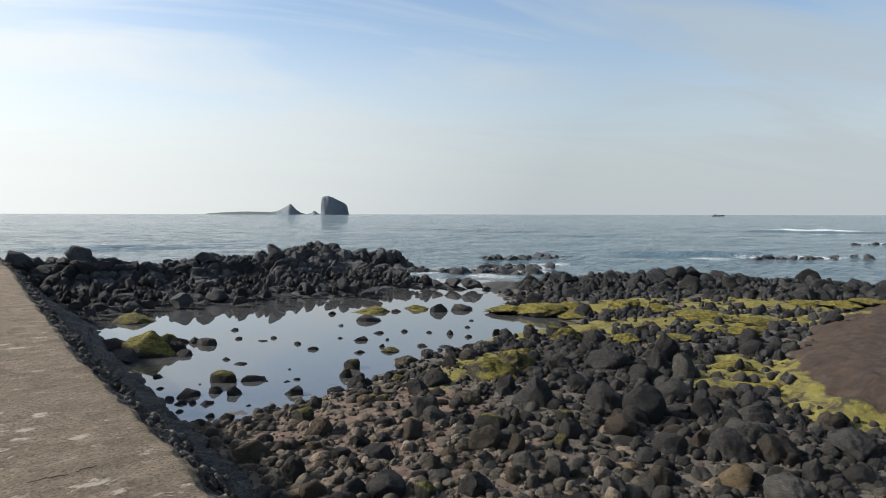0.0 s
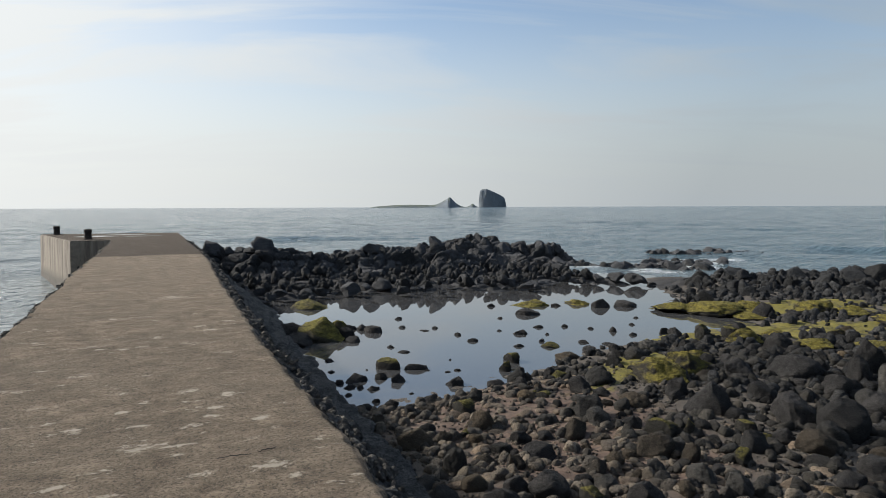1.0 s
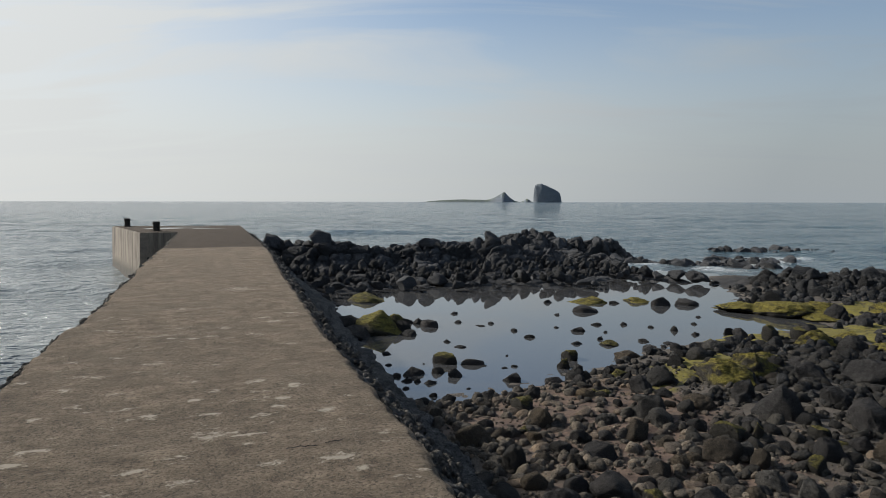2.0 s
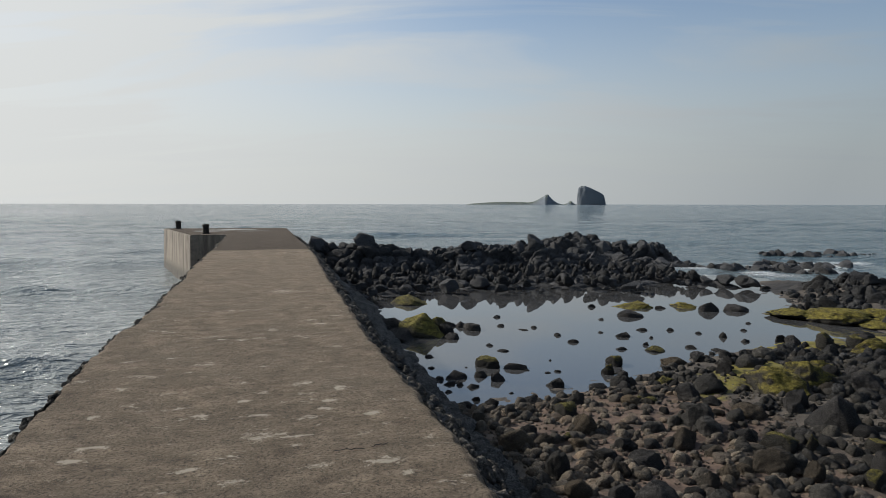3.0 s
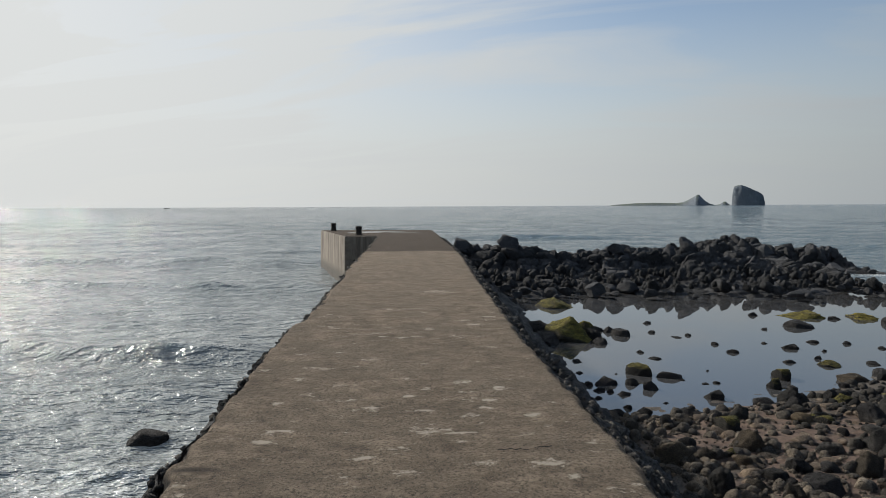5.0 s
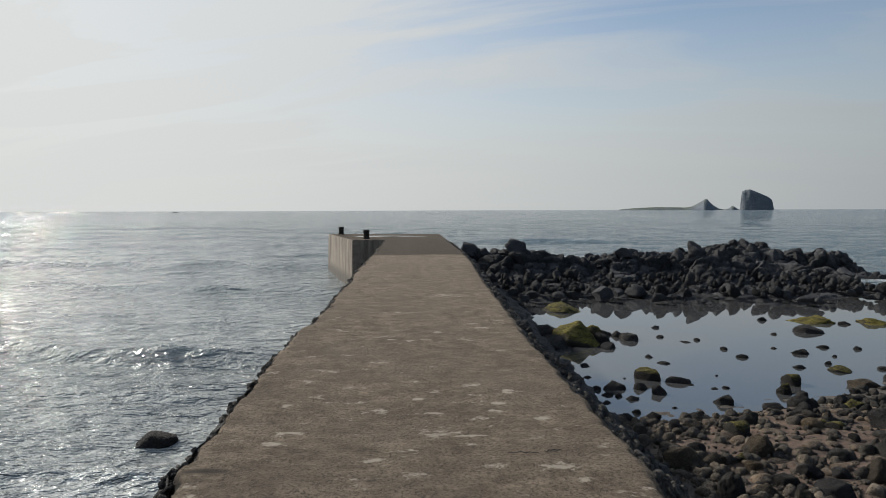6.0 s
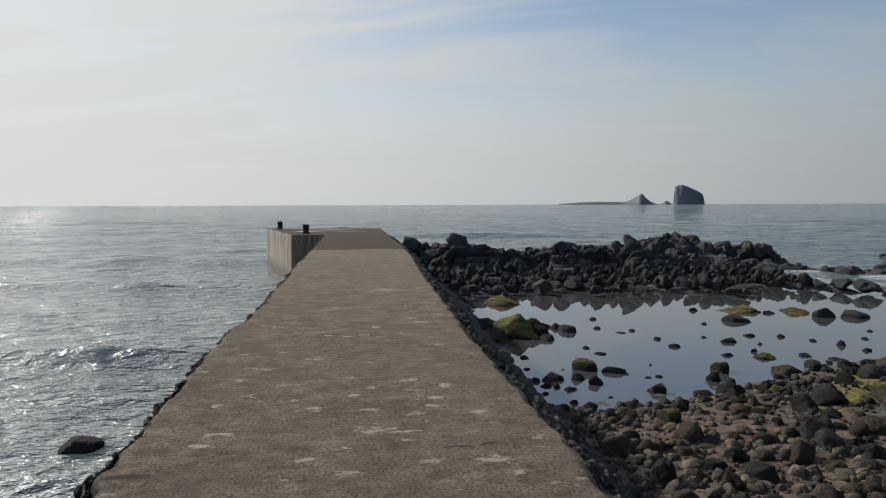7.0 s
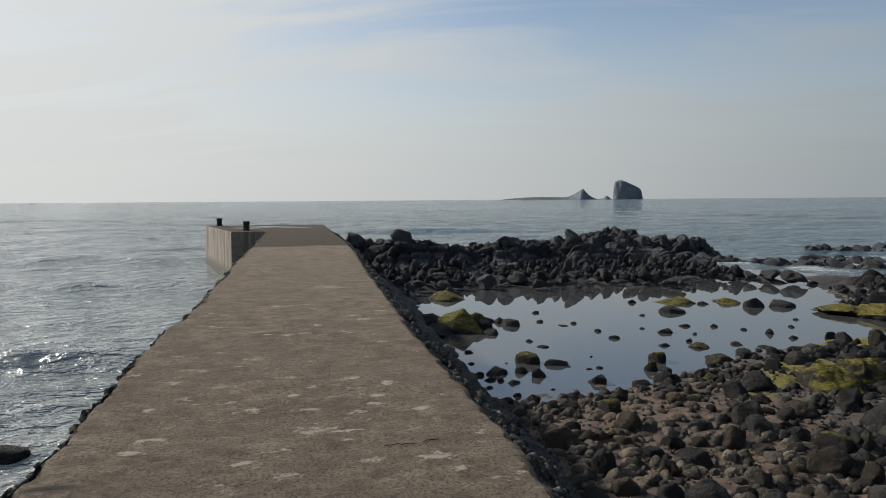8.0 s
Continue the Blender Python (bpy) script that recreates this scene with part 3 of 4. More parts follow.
def left_edge(y):
    return between(LEFT, y) - 0.06 + 0.035 * jag(y, 0.45, 1) + 0.03 * jag(y, 0.13, 2) + 0.12 * np.clip(jag(y, 0.7, 3) - 0.45, 0, 1)


def right_edge(y):
    return between(RIGHT, y) + 0.016 * jag(y, 0.6, 4) + 0.018 * jag(y, 0.09, 5)


def pier_parts(parent):
    ys = np.concatenate([np.arange(-30, 2.5, 0.5), np.arange(2.5, 9.5, 0.032), np.arange(9.5, 14, 0.06), np.arange(14, 28.6, 0.12), [28.6]])
    us = np.concatenate([[0, 0.006, 0.012, 0.019, 0.026, 0.034, 0.042], np.linspace(0.052, 0.972, 110), [0.982, 0.990, 0.996, 1]])
    Y, U = np.meshgrid(ys, us, indexing="ij")
    lo, hi = left_edge(Y), right_edge(Y)
    X = lo + U * (hi - lo)
    edge = np.minimum(U, 1 - U)
    Z = SLOPE * Y + 0.006 * ripple(X, Y, 1.3, 3) + 0.003 * ripple(X, Y, 0.3, 5) - np.where(edge < 0.02, (0.02 - edge) * 2.2 * (1 + 0.7 * jag(Y, 0.12, 6)), 0)
    rim = 0.055 + 0.05 * jag(Y, 0.4, 11) + 0.03 * jag(Y, 0.11, 12)
    Z = Z - np.clip((rim - (X - lo)) * 1.2, 0, 0.1) * (1 + 0.6 * jag(Y * 1.3 + X * 4, 0.1, 13))
    me = mesh_from("deck", np.stack([X, Y, Z], -1).reshape(-1, 3), grid_faces(len(ys), len(us))[:, ::-1], CONCRETE)
    pale = 0.0
    for px, py, rx, ry in PALE:
        pale = np.maximum(pale, np.exp(-((X - px) / (1.1 * rx)) ** 2 - ((Y - py) / (0.95 * ry)) ** 2) * (0.95 if py < 7.5 else 0.68))
    pale = np.maximum(pale, 0.60 * np.clip(ripple(X * 0.5, Y * 1.7, 0.55, 11) - 0.42, 0, 1) * np.clip(1.4 - np.abs(Y - 6) / 4, 0, 1))
    rnd = np.random.default_rng(3)
    for k in range(95):
        px, py, rx = rnd.uniform(-1.3, 1.3), rnd.uniform(3.9, 10.5), rnd.uniform(0.03, 0.12)
        pale = np.maximum(pale, np.exp(-((X - px) / rx) ** 2 - ((Y - py) / (rx * rnd.uniform(0.35, 0.7))) ** 2) * rnd.uniform(0.3, 0.95))
    give(me, "pale", pale)
    corner = np.exp(-((X + 1.25) / 0.22) ** 2 - ((Y - 4.62) / 0.05) ** 2)
    crack = np.exp(-((Y - 4.9 - 0.03 * ripple(X, X * 0, 0.5, 4)) / 0.012) ** 2) * (X < -0.2) * (X > -0.8) * 0.7
    give(me, "worn", np.maximum(np.maximum(np.clip((rim - (X - lo)) * 40, 0, 1), corner), crack))
    give(me, "damp", np.clip((Y - 20.1 + 0.12 * ripple(X, Y, 1.5, 2)) / 0.6, 0.15 * np.clip((Y - 12) / 6, 0, 1), 1) * 0.8)
    deck = new("deck", me)
    deck.parent = parent
    tagged(deck, "worn sandy brown concrete deck with pale patches")
    # walls below the deck: a sheer seaward wall and a rough stone banking on the beach side
    vs = np.linspace(0, 1, 36)
    Y2, V = np.meshgrid(ys, vs, indexing="ij")
    lump = np.clip(V * 9, 0, 1)
    X2 = left_edge(Y2) - lump * (0.19 + 0.11 * jag(Y2, 0.5, 7) + 0.07 * jag(Y2 + V, 0.17, 8)) - 0.10 * V
    Z2 = SLOPE * Y2 - 0.044 - V * 3.0 + 0.02 * ripple(Y2, V * 3, 0.3, 8) * lump
    side = new("seaward_wall", mesh_from("seaward_wall", np.stack([X2, Y2, Z2], -1).reshape(-1, 3), grid_faces(len(ys), len(vs)), BANKING))
    side.parent = parent
    tagged(side, "dark broken concrete wall above the sea")
    grit = np.random.default_rng(21).normal(0, 1, Y2.shape)
    lumps = (grit + np.roll(grit, 1, 0) + np.roll(grit, 1, 1) + np.roll(np.roll(grit, 1, 0), 1, 1)) * 0.022 + grit * 0.014
    foot = np.interp(Y2, [-30, 4, 11, 15, 22, 28.6], [3.2, 3.6, 3.6, 3.55, 3.7, 3.0])
    lip = np.clip(V * 22, 0, 1)
    crumble = np.exp(-((V - 0.07) / 0.07) ** 2) * 1.3 + 0.12
    ledge = 0.07 * np.sin(V * 34 + 1.5 * ripple(Y2, V * 2, 2.5, 3)) + 0.05 * ripple(Y2, V * 5, 1.3, 3)
    X3 = right_edge(Y2) + (0.10 + 0.05 * jag(Y2, 0.3, 17)) * lip + (foot - 1.52) * np.clip(V - 0.08, 0, 1) ** 1.1 + lump * (ledge + 0.9 * crumble * lumps)
    Z3 = SLOPE * Y2 - 0.044 - 0.06 * lip - V * 1.95 + lump * (0.6 * ledge + 1.3 * crumble * lumps)
    side = new("banking", mesh_from("banking", np.stack([X3, Y2, Z3], -1).reshape(-1, 3), grid_faces(len(ys), len(vs))[:, ::-1], BANKING))
    side.parent = parent
    tagged(side, "dark rough stone banking down to the beach, shade in its colour")
    # head of the pier: a wider block, turned a little to the sea
    corners = [(-1.06, 28.2), (-2.46, 28.35), (-4.40, 36.0), (-1.6, 35.6), (1.50, 35.2), (1.52, 28.2)]
    bm = bmesh.new()
    tops = [bm.verts.new((x, y, TOP)) for x, y in corners]
    lows = [bm.verts.new((x * 1.02, y, -3.2)) for x, y in corners]
    bm.faces.new(tops[::-1])
    for i in range(len(corners)):
        j = (i + 1) % len(corners)
        bm.faces.new((tops[i], tops[j], lows[j], lows[i]))
    bmesh.ops.recalc_face_normals(bm, faces=bm.faces)
    bmesh.ops.bevel(bm, geom=[e for e in bm.edges if all(v.co.z > 0 for v in e.verts)], offset=0.03, segments=2, affect="EDGES")
    part("head_block", bm, WALL, parent, "stained grey concrete block at the pier head")
    bm = bmesh.new()
    tops = [bm.verts.new((-1.9 + (x + 1.9) * 1.02, 31.8 + (y - 31.8) * 1.01, -1.5)) for x, y in corners]
    lows = [bm.verts.new((-1.9 + (x + 1.9) * 1.06, 31.8 + (y - 31.8) * 1.03, -2.2)) for x, y in corners]
    bm.faces.new(tops[::-1])
    for i in range(len(corners)):
        j = (i + 1) % len(corners)
        bm.faces.new((tops[i], tops[j], lows[j], lows[i]))
    bmesh.ops.recalc_face_normals(bm, faces=bm.faces)
    part("footing", bm, WALL, parent, "pale sloping footing washed by the sea")
    bm = bmesh.new()
    bm.faces.new([bm.verts.new((x * 0.985, 31.8 + (y - 31.8) * 0.985, TOP + 0.004)) for x, y in corners][::-1])
    slab = part("head_slab", bm, CONCRETE, parent, "damp dark concrete top of the pier head")
    give(slab.data, "damp", [1.0] * len(corners))


pier = tagged(new("pier"), "long weathered brown concrete pier leading out to sea", "pier", "", "structure")
pier_parts(pier)


def edge_rubble(label, edge, spread, drop, count, seed, stretch, size):
    """Crumbled concrete along one edge of the deck."""
    rnd = np.random.default_rng(seed)
    kinds = [rock_shape(200 + seed * 10 + k, 2, 0.8, 1.0) for k in range(6)]
    verts, faces, base = [], [], 0
    for _ in range(count):
        y = stretch[0] * (stretch[1] / stretch[0]) ** rnd.random()
        off, w = rnd.uniform(*spread), size * rnd.uniform(0.33, 1.0) * (0.8 + 0.025 * y)
        v, f = kinds[rnd.integers(6)]
        a = rnd.uniform(0, 6.28)
        p = v * (w, w * rnd.uniform(0.6, 1.1), 0.5 * w)
        verts.append(np.stack([p[:, 0] * math.cos(a) - p[:, 1] * math.sin(a) + float(edge(y)) + off, p[:, 0] * math.sin(a) + p[:, 1] * math.cos(a) + y, p[:, 2] + SLOPE * y - drop - 0.5 * abs(off)], 1))
        faces.append(np.array(f) + base)
        base += len(v)
    me = mesh_from("edge_rubble", np.concatenate(verts), np.concatenate(faces), RUBBLE)
    return tagged(new("edge_rubble", me), label, "rubble", "", "stuff")


# ---- puddles and bollards of the pier head ----
def puddle(x, y, w, d, seed):
    bm = bmesh.new()
    ring = []
    for k in range(28):
        a = k / 28 * 6.2832
        r = 1 + 0.18 * math.sin(3 * a + seed) + 0.12 * math.sin(5 * a + 2 * seed)
        ring.append(bm.verts.new((w * r * math.cos(a) / 2, d * r * math.sin(a) / 2, 0)))
    bm.faces.new(ring)
    me = bpy.data.meshes.new("puddle")
    bm.to_mesh(me)
    bm.free()
    me.materials.append(PUDDLE)
    ob = new("puddle", me)
    ob.location = (x, y, TOP + 0.009)
    return tagged(ob, "shallow puddle shining on the pier head", "puddle", "puddles on the pier head")


for row in ((-1.9, 32.0, 1.6, 0.7, 1), (-0.1, 31.6, 1.5, 0.35, 2), (-1.0, 33.5, 2.2, 0.5, 3)):
    puddle(*row)


def bollard(x, y, z):
    """Round iron mooring post with a swollen head, on a base plate."""
    ob = new("bollard")
    ob.location = (x, y, z)
    profile = [(0.0, 0.02), (0.130, 0.02), (0.125, 0.10), (0.122, 0.26), (0.138, 0.29), (0.142, 0.34), (0.134, 0.385), (0.10, 0.40), (0.0, 0.405)]
    bm = bmesh.new()
    rings = [[bm.verts.new((r * math.cos(k * 0.3927), r * math.sin(k * 0.3927), h)) for k in range(16)] for r, h in profile[1:-1]]
    for lower, upper in zip(rings, rings[1:]):
        for k in range(16):
            bm.faces.new((lower[k], lower[(k + 1) % 16], upper[(k + 1) % 16], upper[k]))
    bm.faces.new(rings[-1])
    bm.faces.new(rings[0][::-1])
    part("post", bm, IRON, ob, "dark rusted iron post")
    bm = bmesh.new()
    bmesh.ops.create_cone(bm, cap_ends=True, segments=20, radius1=0.18, radius2=0.165, depth=0.04)
    bmesh.ops.translate(bm, verts=bm.verts, vec=(0, 0, 0.018))
    part("base_plate", bm, IRON, ob)
    return tagged(ob, "short dark iron mooring bollard on the pier head", "bollard", "bollards on the pier")


bollard(-1.95, 29.5, TOP)
bollard(-3.62, 35.0, TOP)


def twig(x, y, length, turn, seed):
    """A dry bent twig lying on the deck."""
    rnd = random.Random(seed)
    curve = bpy.data.curves.new("twig", "CURVE")
    curve.dimensions, curve.bevel_depth, curve.bevel_resolution = "3D", 0.0032, 1
    line = curve.splines.new("POLY")
    line.points.add(7)
    for k, p in enumerate(line.points):
        u = k / 7 - 0.5
        p.co = (u * length, 0.1 * length * math.sin(3 * u + seed) + rnd.uniform(-0.006, 0.006), 0.008 + rnd.uniform(0, 0.008), 1)
        p.radius = 1.0 - 0.6 * abs(u)
    curve.materials.append(ROCKS["d"])
    ob = new("twig", curve)
    ob.location, ob.rotation_euler = (x, y, SLOPE * y), (0, 0, turn)
    return tagged(ob, "thin black dry twig lying on the deck", "twig", "twigs on the deck")


twig(0.70, 4.77, 0.20, -0.15, 1)
twig(0.90, 4.80, 0.12, 0.3, 2)


# ---- rocks ----
def rock_shape(seed, detail=3, angular=0.5, soft=1.0):
    """A boulder: a ball cut by random planes and roughened, one metre across, its ground line at z = 0."""
    rnd = np.random.default_rng(seed)
    bm = bmesh.new()
    bmesh.ops.create_icosphere(bm, subdivisions=detail, radius=1.0)
    v = np.array([p.co[:] for p in bm.verts])
    faces = [[q.index for q in f.verts] for f in bm.faces]
    bm.free()
    for _ in range(11):
        n = rnd.normal(size=3)
        n /= np.linalg.norm(n)
        cut = 0.40 + 0.38 * rnd.random()
        v = v - min(0.95, 0.62 + angular * 0.4) * np.clip(v @ n - cut, 0, None)[:, None] * n
    u = v / np.linalg.norm(v, axis=1, keepdims=True)
    off = 3.7 * seed
    bumps = np.array([sum(soft * a * noise.noise(Vector(p * f) + Vector((off, f, 2))) for f, a in ((1.6, 0.10), (3.4, 0.08), (7.0, 0.055), (14.0, 0.035))) for p in u])
    v = v * (1 + bumps[:, None])
    v[:, :2] -= (v[:, :2].max(0) + v[:, :2].min(0)) / 2
    v[:, :2] /= (v[:, :2].max(0) - v[:, :2].min(0))
    z = v[:, 2]
    up = (z - z.min()) / (z.max() - z.min())
    v[:, :2] *= (1.08 - 0.20 * up)[:, None]
    v[:, 2] = up * 1.75 - 0.75
    return v, faces


SHAPES = [rock_shape(k, 4, 0.1 + 0.6 * (k % 4) / 3, 0.7 + 0.3 * (k % 3) / 2) for k in range(12)]
FAR_SHAPES = [rock_shape(50 + k, 3, 0.9, 1.1) for k in range(14)]
SLABS = [rock_shape(80 + k, 4, 0.3, 1.7) for k in range(5)]
ROCK_MESHES = {}
for style, mat in ROCKS.items():
    ROCK_MESHES[style] = [mesh_from("boulder", v, f, mat) for v, f in {"far": FAR_SHAPES, "bank": FAR_SHAPES, "s": SLABS}.get(style, SHAPES)]
edge_rubble("dark broken concrete crumbs along the seaward edge", left_edge, (-0.05, 0.05), 0.06, 460, 1, (3.6, 28), 0.075)
edge_rubble("dark broken concrete crumbs along the beach edge", right_edge, (0.0, 0.20), 0.07, 420, 2, (3.6, 28), 0.12)
for me in ROCK_MESHES["far"]:
    me.set_sharp_from_angle(angle=radians(44))
placed = []


def boulder(x, y, w, h, style, where, group, sink=0.0, yaw=None, name="boulder", rise=0.0):
    """One rock, its foot on the ground (or standing in the water)."""
    k = random.randrange(len(ROCK_MESHES[style]))
    foot = float(height(x, y)) + rise
    if name in ("ridge_boulder", "bank_boulder") and foot < WATER - 0.02:
        return None
    ob = new(name, ROCK_MESHES[style][k])
    foot = max(foot, WATER - 0.05 - 0.1 * h)
    tall = max(max(foot, WATER) + h * (1 - sink) - foot, 0.03)
    ob.location = (x, y, foot)
    ob.scale = (w * 1.04, w * random.uniform(0.75, 1.1), tall)
    ob.rotation_euler = (0, 0, random.uniform(-0.5, 0.5) + random.choice((0, math.pi)) + math.atan2(y, x) - math.pi / 2 if yaw is None else yaw)
    placed.append((x, y, w))
    return tagged(ob, f"{ROCK_WORDS[style]} basalt boulder {where}", "rock", group)


WEED_SLABS = [
    (15.36, 16.46, 1.4, 0.19, 's'), (16.03, 15.59, 1.8, 0.32, 's'), (17.0, 15.12, 1.14, 0.25, 's'), (16.49, 14.6, 1.46, 0.22, 's'), (18.17, 13.87, 1.12, 0.34, 's'),
    (18.56, 13.0, 1.17, 0.26, 's'), (12.63, 11.52, 0.85, 0.34, 's'), (13.77, 11.75, 0.75, 0.24, 's'), (13.57, 10.43, 0.97, 0.17, 's'), (17.84, 11.12, 1.83, 0.23, 's'),
    (16.23, 9.63, 0.98, 0.13, 's'), (16.37, 8.79, 1.0, 0.19, 's'), (14.52, 9.55, 1.24, 0.14, 's'), (22.42, 10.09, 1.47, 0.18, 's'), (22.54, 9.0, 1.48, 0.23, 's'),
    (22.95, 8.33, 1.39, 0.21, 's'), (17.95, 9.49, 1.25, 0.16, 's'), (11.74, 19.58, 1.54, 0.17, 's'), (13.46, 19.08, 0.99, 0.16, 's'), (8.7, 9.9, 1.15, 0.40, 's'),
    (9.55, 10.0, 1.1, 0.42, 's'), (10.1, 10.4, 0.77, 0.3, 's'), (12.29, 6.92, 0.87, 0.13, 's'), (11.2, 5.7, 0.57, 0.11, 's'),
]
POOL_ROCKS_A = [
    (4.2, 17.0, 1.2, 0.74, 'y'), (4.6, 17.2, 0.55, 0.6, 'y'), (3.2, 18.6, 0.6, 0.35, 'd'), (3.5, 17.4, 0.85, 0.5, 'd'), (3.55, 16.5, 0.7, 0.36, 'd'), (4.75, 16.9, 0.5, 0.4, 'd'), (5.04, 22.17, 1.33, 0.35, 'm'), (5.13, 17.95, 0.44, 0.2, 'd'),
    (5.41, 17.74, 0.41, 0.2, 'd'), (5.59, 17.24, 0.49, 0.24, 'd'), (4.78, 16.19, 0.4, 0.2, 'd'), (6.86, 18.8, 0.27, 0.1, 'd'), (6.5, 17.4, 0.22, 0.09, 'd'),
    (6.88, 16.81, 0.32, 0.04, 'd'), (7.27, 17.0, 0.17, 0.09, 'd'), (7.44, 15.9, 0.2, 0.1, 'd'), (7.44, 15.04, 0.28, 0.11, 'd'), (5.39, 15.2, 0.23, 0.08, 'd'),
    (5.44, 14.53, 0.3, 0.06, 'd'), (6.12, 13.47, 0.08, 0.04, 'd'), (5.87, 12.57, 0.14, 0.05, 'd'), (3.51, 13.51, 0.15, 0.05, 'd'), (4.2, 13.37, 0.07, 0.03, 'd'),
    (5.38, 11.66, 0.33, 0.21, 'd'), (5.18, 13.15, 0.5, 0.16, 'd'),
]
POOL_ROCKS_B = [
    (4.68, 13.38, 0.59, 0.28, 'm'), (4.29, 12.62, 0.3, 0.17, 'd'), (4.5, 12.28, 0.31, 0.23, 'd'), (3.76, 12.7, 0.41, 0.21, 'd'), (3.51, 12.25, 0.26, 0.08, 'd'),
    (3.69, 12.14, 0.14, 0.09, 'd'), (3.87, 11.95, 0.3, 0.1, 'd'), (3.36, 11.76, 0.15, 0.06, 'd'), (3.79, 10.75, 0.27, 0.23, 'd'), (3.69, 11.2, 0.15, 0.09, 'd'),
    (3.42, 10.89, 0.28, 0.14, 'd'), (4.68, 10.99, 0.14, 0.13, 'd'), (4.43, 11.43, 0.13, 0.03, 'd'), (5.61, 12.55, 0.2, 0.03, 'd'), (5.3, 12.79, 0.16, 0.03, 'd'),
    (3.71, 14.46, 0.23, 0.07, 'd'), (3.44, 12.62, 0.16, 0.1, 'd'),
]
POOL_ROCKS_C = [
    (10.55, 19.84, 0.26, 0.15, 'd'), (10.79, 17.93, 0.7, 0.25, 'd'), (9.65, 17.63, 0.2, 0.08, 'd'), (8.68, 15.91, 0.15, 0.06, 'd'), (8.98, 15.39, 0.42, 0.15, 'd'),
    (9.9, 15.93, 0.28, 0.09, 'd'), (9.55, 14.97, 0.13, 0.07, 'd'), (8.83, 13.71, 0.44, 0.15, 'm'), (8.96, 14.3, 0.17, 0.11, 'd'), (8.18, 14.04, 0.27, 0.09, 'd'),
    (7.28, 12.83, 0.4, 0.29, 'm'), (10.61, 15.71, 0.21, 0.11, 'd'), (11.07, 15.13, 0.19, 0.08, 'd'), (11.36, 14.6, 0.22, 0.19, 'd'), (11.5, 13.96, 0.27, 0.11, 'd'),
    (12.47, 15.12, 0.2, 0.08, 'd'), (10.22, 13.32, 0.31, 0.07, 'd'), (10.6, 12.76, 0.28, 0.14, 'd'), (12.38, 13.82, 0.28, 0.25, 'd'),
]
POOL_ROCKS_D = [
    (12.18, 13.18, 0.36, 0.36, 'd'), (9.81, 13.73, 0.28, 0.09, 'd'), (9.33, 12.84, 0.37, 0.19, 'd'), (9.84, 13.05, 0.14, 0.07, 'd'), (13.73, 18.2, 0.58, 0.41, 'd'),
    (14.59, 18.06, 0.75, 0.29, 'd'), (12.53, 18.96, 0.38, 0.13, 'd'), (13.34, 15.97, 0.18, 0.07, 'd'), (8.47, 12.47, 0.56, 0.23, 'b'), (8.67, 11.15, 0.28, 0.28, 'd'),
    (9.42, 11.43, 0.42, 0.37, 'g'), (11.52, 12.69, 0.4, 0.26, 'd'), (11.15, 11.75, 0.35, 0.38, 'd'), (10.51, 11.0, 0.23, 0.18, 'd'), (7.57, 10.15, 0.47, 0.38, 'g'),
    (7.23, 11.25, 0.27, 0.33, 'd'), (7.26, 11.06, 0.35, 0.24, 'm'), (7.38, 10.4, 0.3, 0.17, 'd'), (19.37, 22.13, 0.4, 0.2, 'd'),
]
BEACH_ROCKS_A = [
    (6.35, 10.26, 0.2, 0.22, 'd'), (6.76, 12.11, 0.32, 0.23, 'm'), (6.9, 11.79, 0.25, 0.16, 'd'), (6.04, 11.15, 0.42, 0.15, 'd'), (6.26, 10.71, 0.31, 0.21, 'd'),
    (7.06, 9.36, 0.37, 0.14, 'd'), (6.82, 8.98, 0.26, 0.09, 'b'), (6.52, 9.27, 0.32, 0.13, 'd'), (7.11, 8.57, 0.61, 0.28, 'b'), (7.92, 7.83, 0.84, 0.57, 'd'),
    (8.2, 8.89, 0.46, 0.34, 'd'), (5.45, 7.87, 0.47, 0.3, 'b'), (6.53, 7.36, 0.52, 0.26, 'm'), (5.89, 6.79, 0.58, 0.3, 'd'), (4.52, 8.86, 0.45, 0.26, 'd'),
    (3.48, 7.49, 0.36, 0.36, 'd'), (4.04, 6.33, 0.53, 0.27, 'd'), (3.93, 7.6, 0.32, 0.11, 'b'), (4.23, 7.76, 0.32, 0.14, 'd'),
]
BEACH_ROCKS_B = [
    (4.13, 7.21, 0.31, 0.18, 'd'), (4.79, 5.73, 0.44, 0.29, 'd'), (5.79, 5.48, 0.37, 0.35, 'g'), (6.53, 6.06, 0.29, 0.22, 'm'), (5.49, 6.37, 0.29, 0.19, 'g'),
    (6.11, 6.47, 0.26, 0.26, 'b'), (6.75, 7.18, 0.19, 0.29, 'y'), (8.44, 6.83, 0.68, 0.49, 'd'), (10.72, 8.52, 1.07, 0.51, 'd'), (11.36, 7.91, 0.44, 0.57, 'd'),
    (12.2, 8.3, 0.68, 0.73, 'd'), (11.01, 7.03, 0.62, 0.59, 'g'), (8.44, 6.12, 0.79, 0.55, 'd'), (8.04, 6.03, 0.45, 0.35, 'g'), (7.64, 6.37, 0.39, 0.24, 'd'),
    (9.7, 6.4, 0.71, 0.38, 'd'), (9.21, 5.64, 0.45, 0.35, 'd'), (10.13, 5.9, 0.51, 0.27, 'b'), (10.28, 5.49, 0.49, 0.28, 'd'),
]
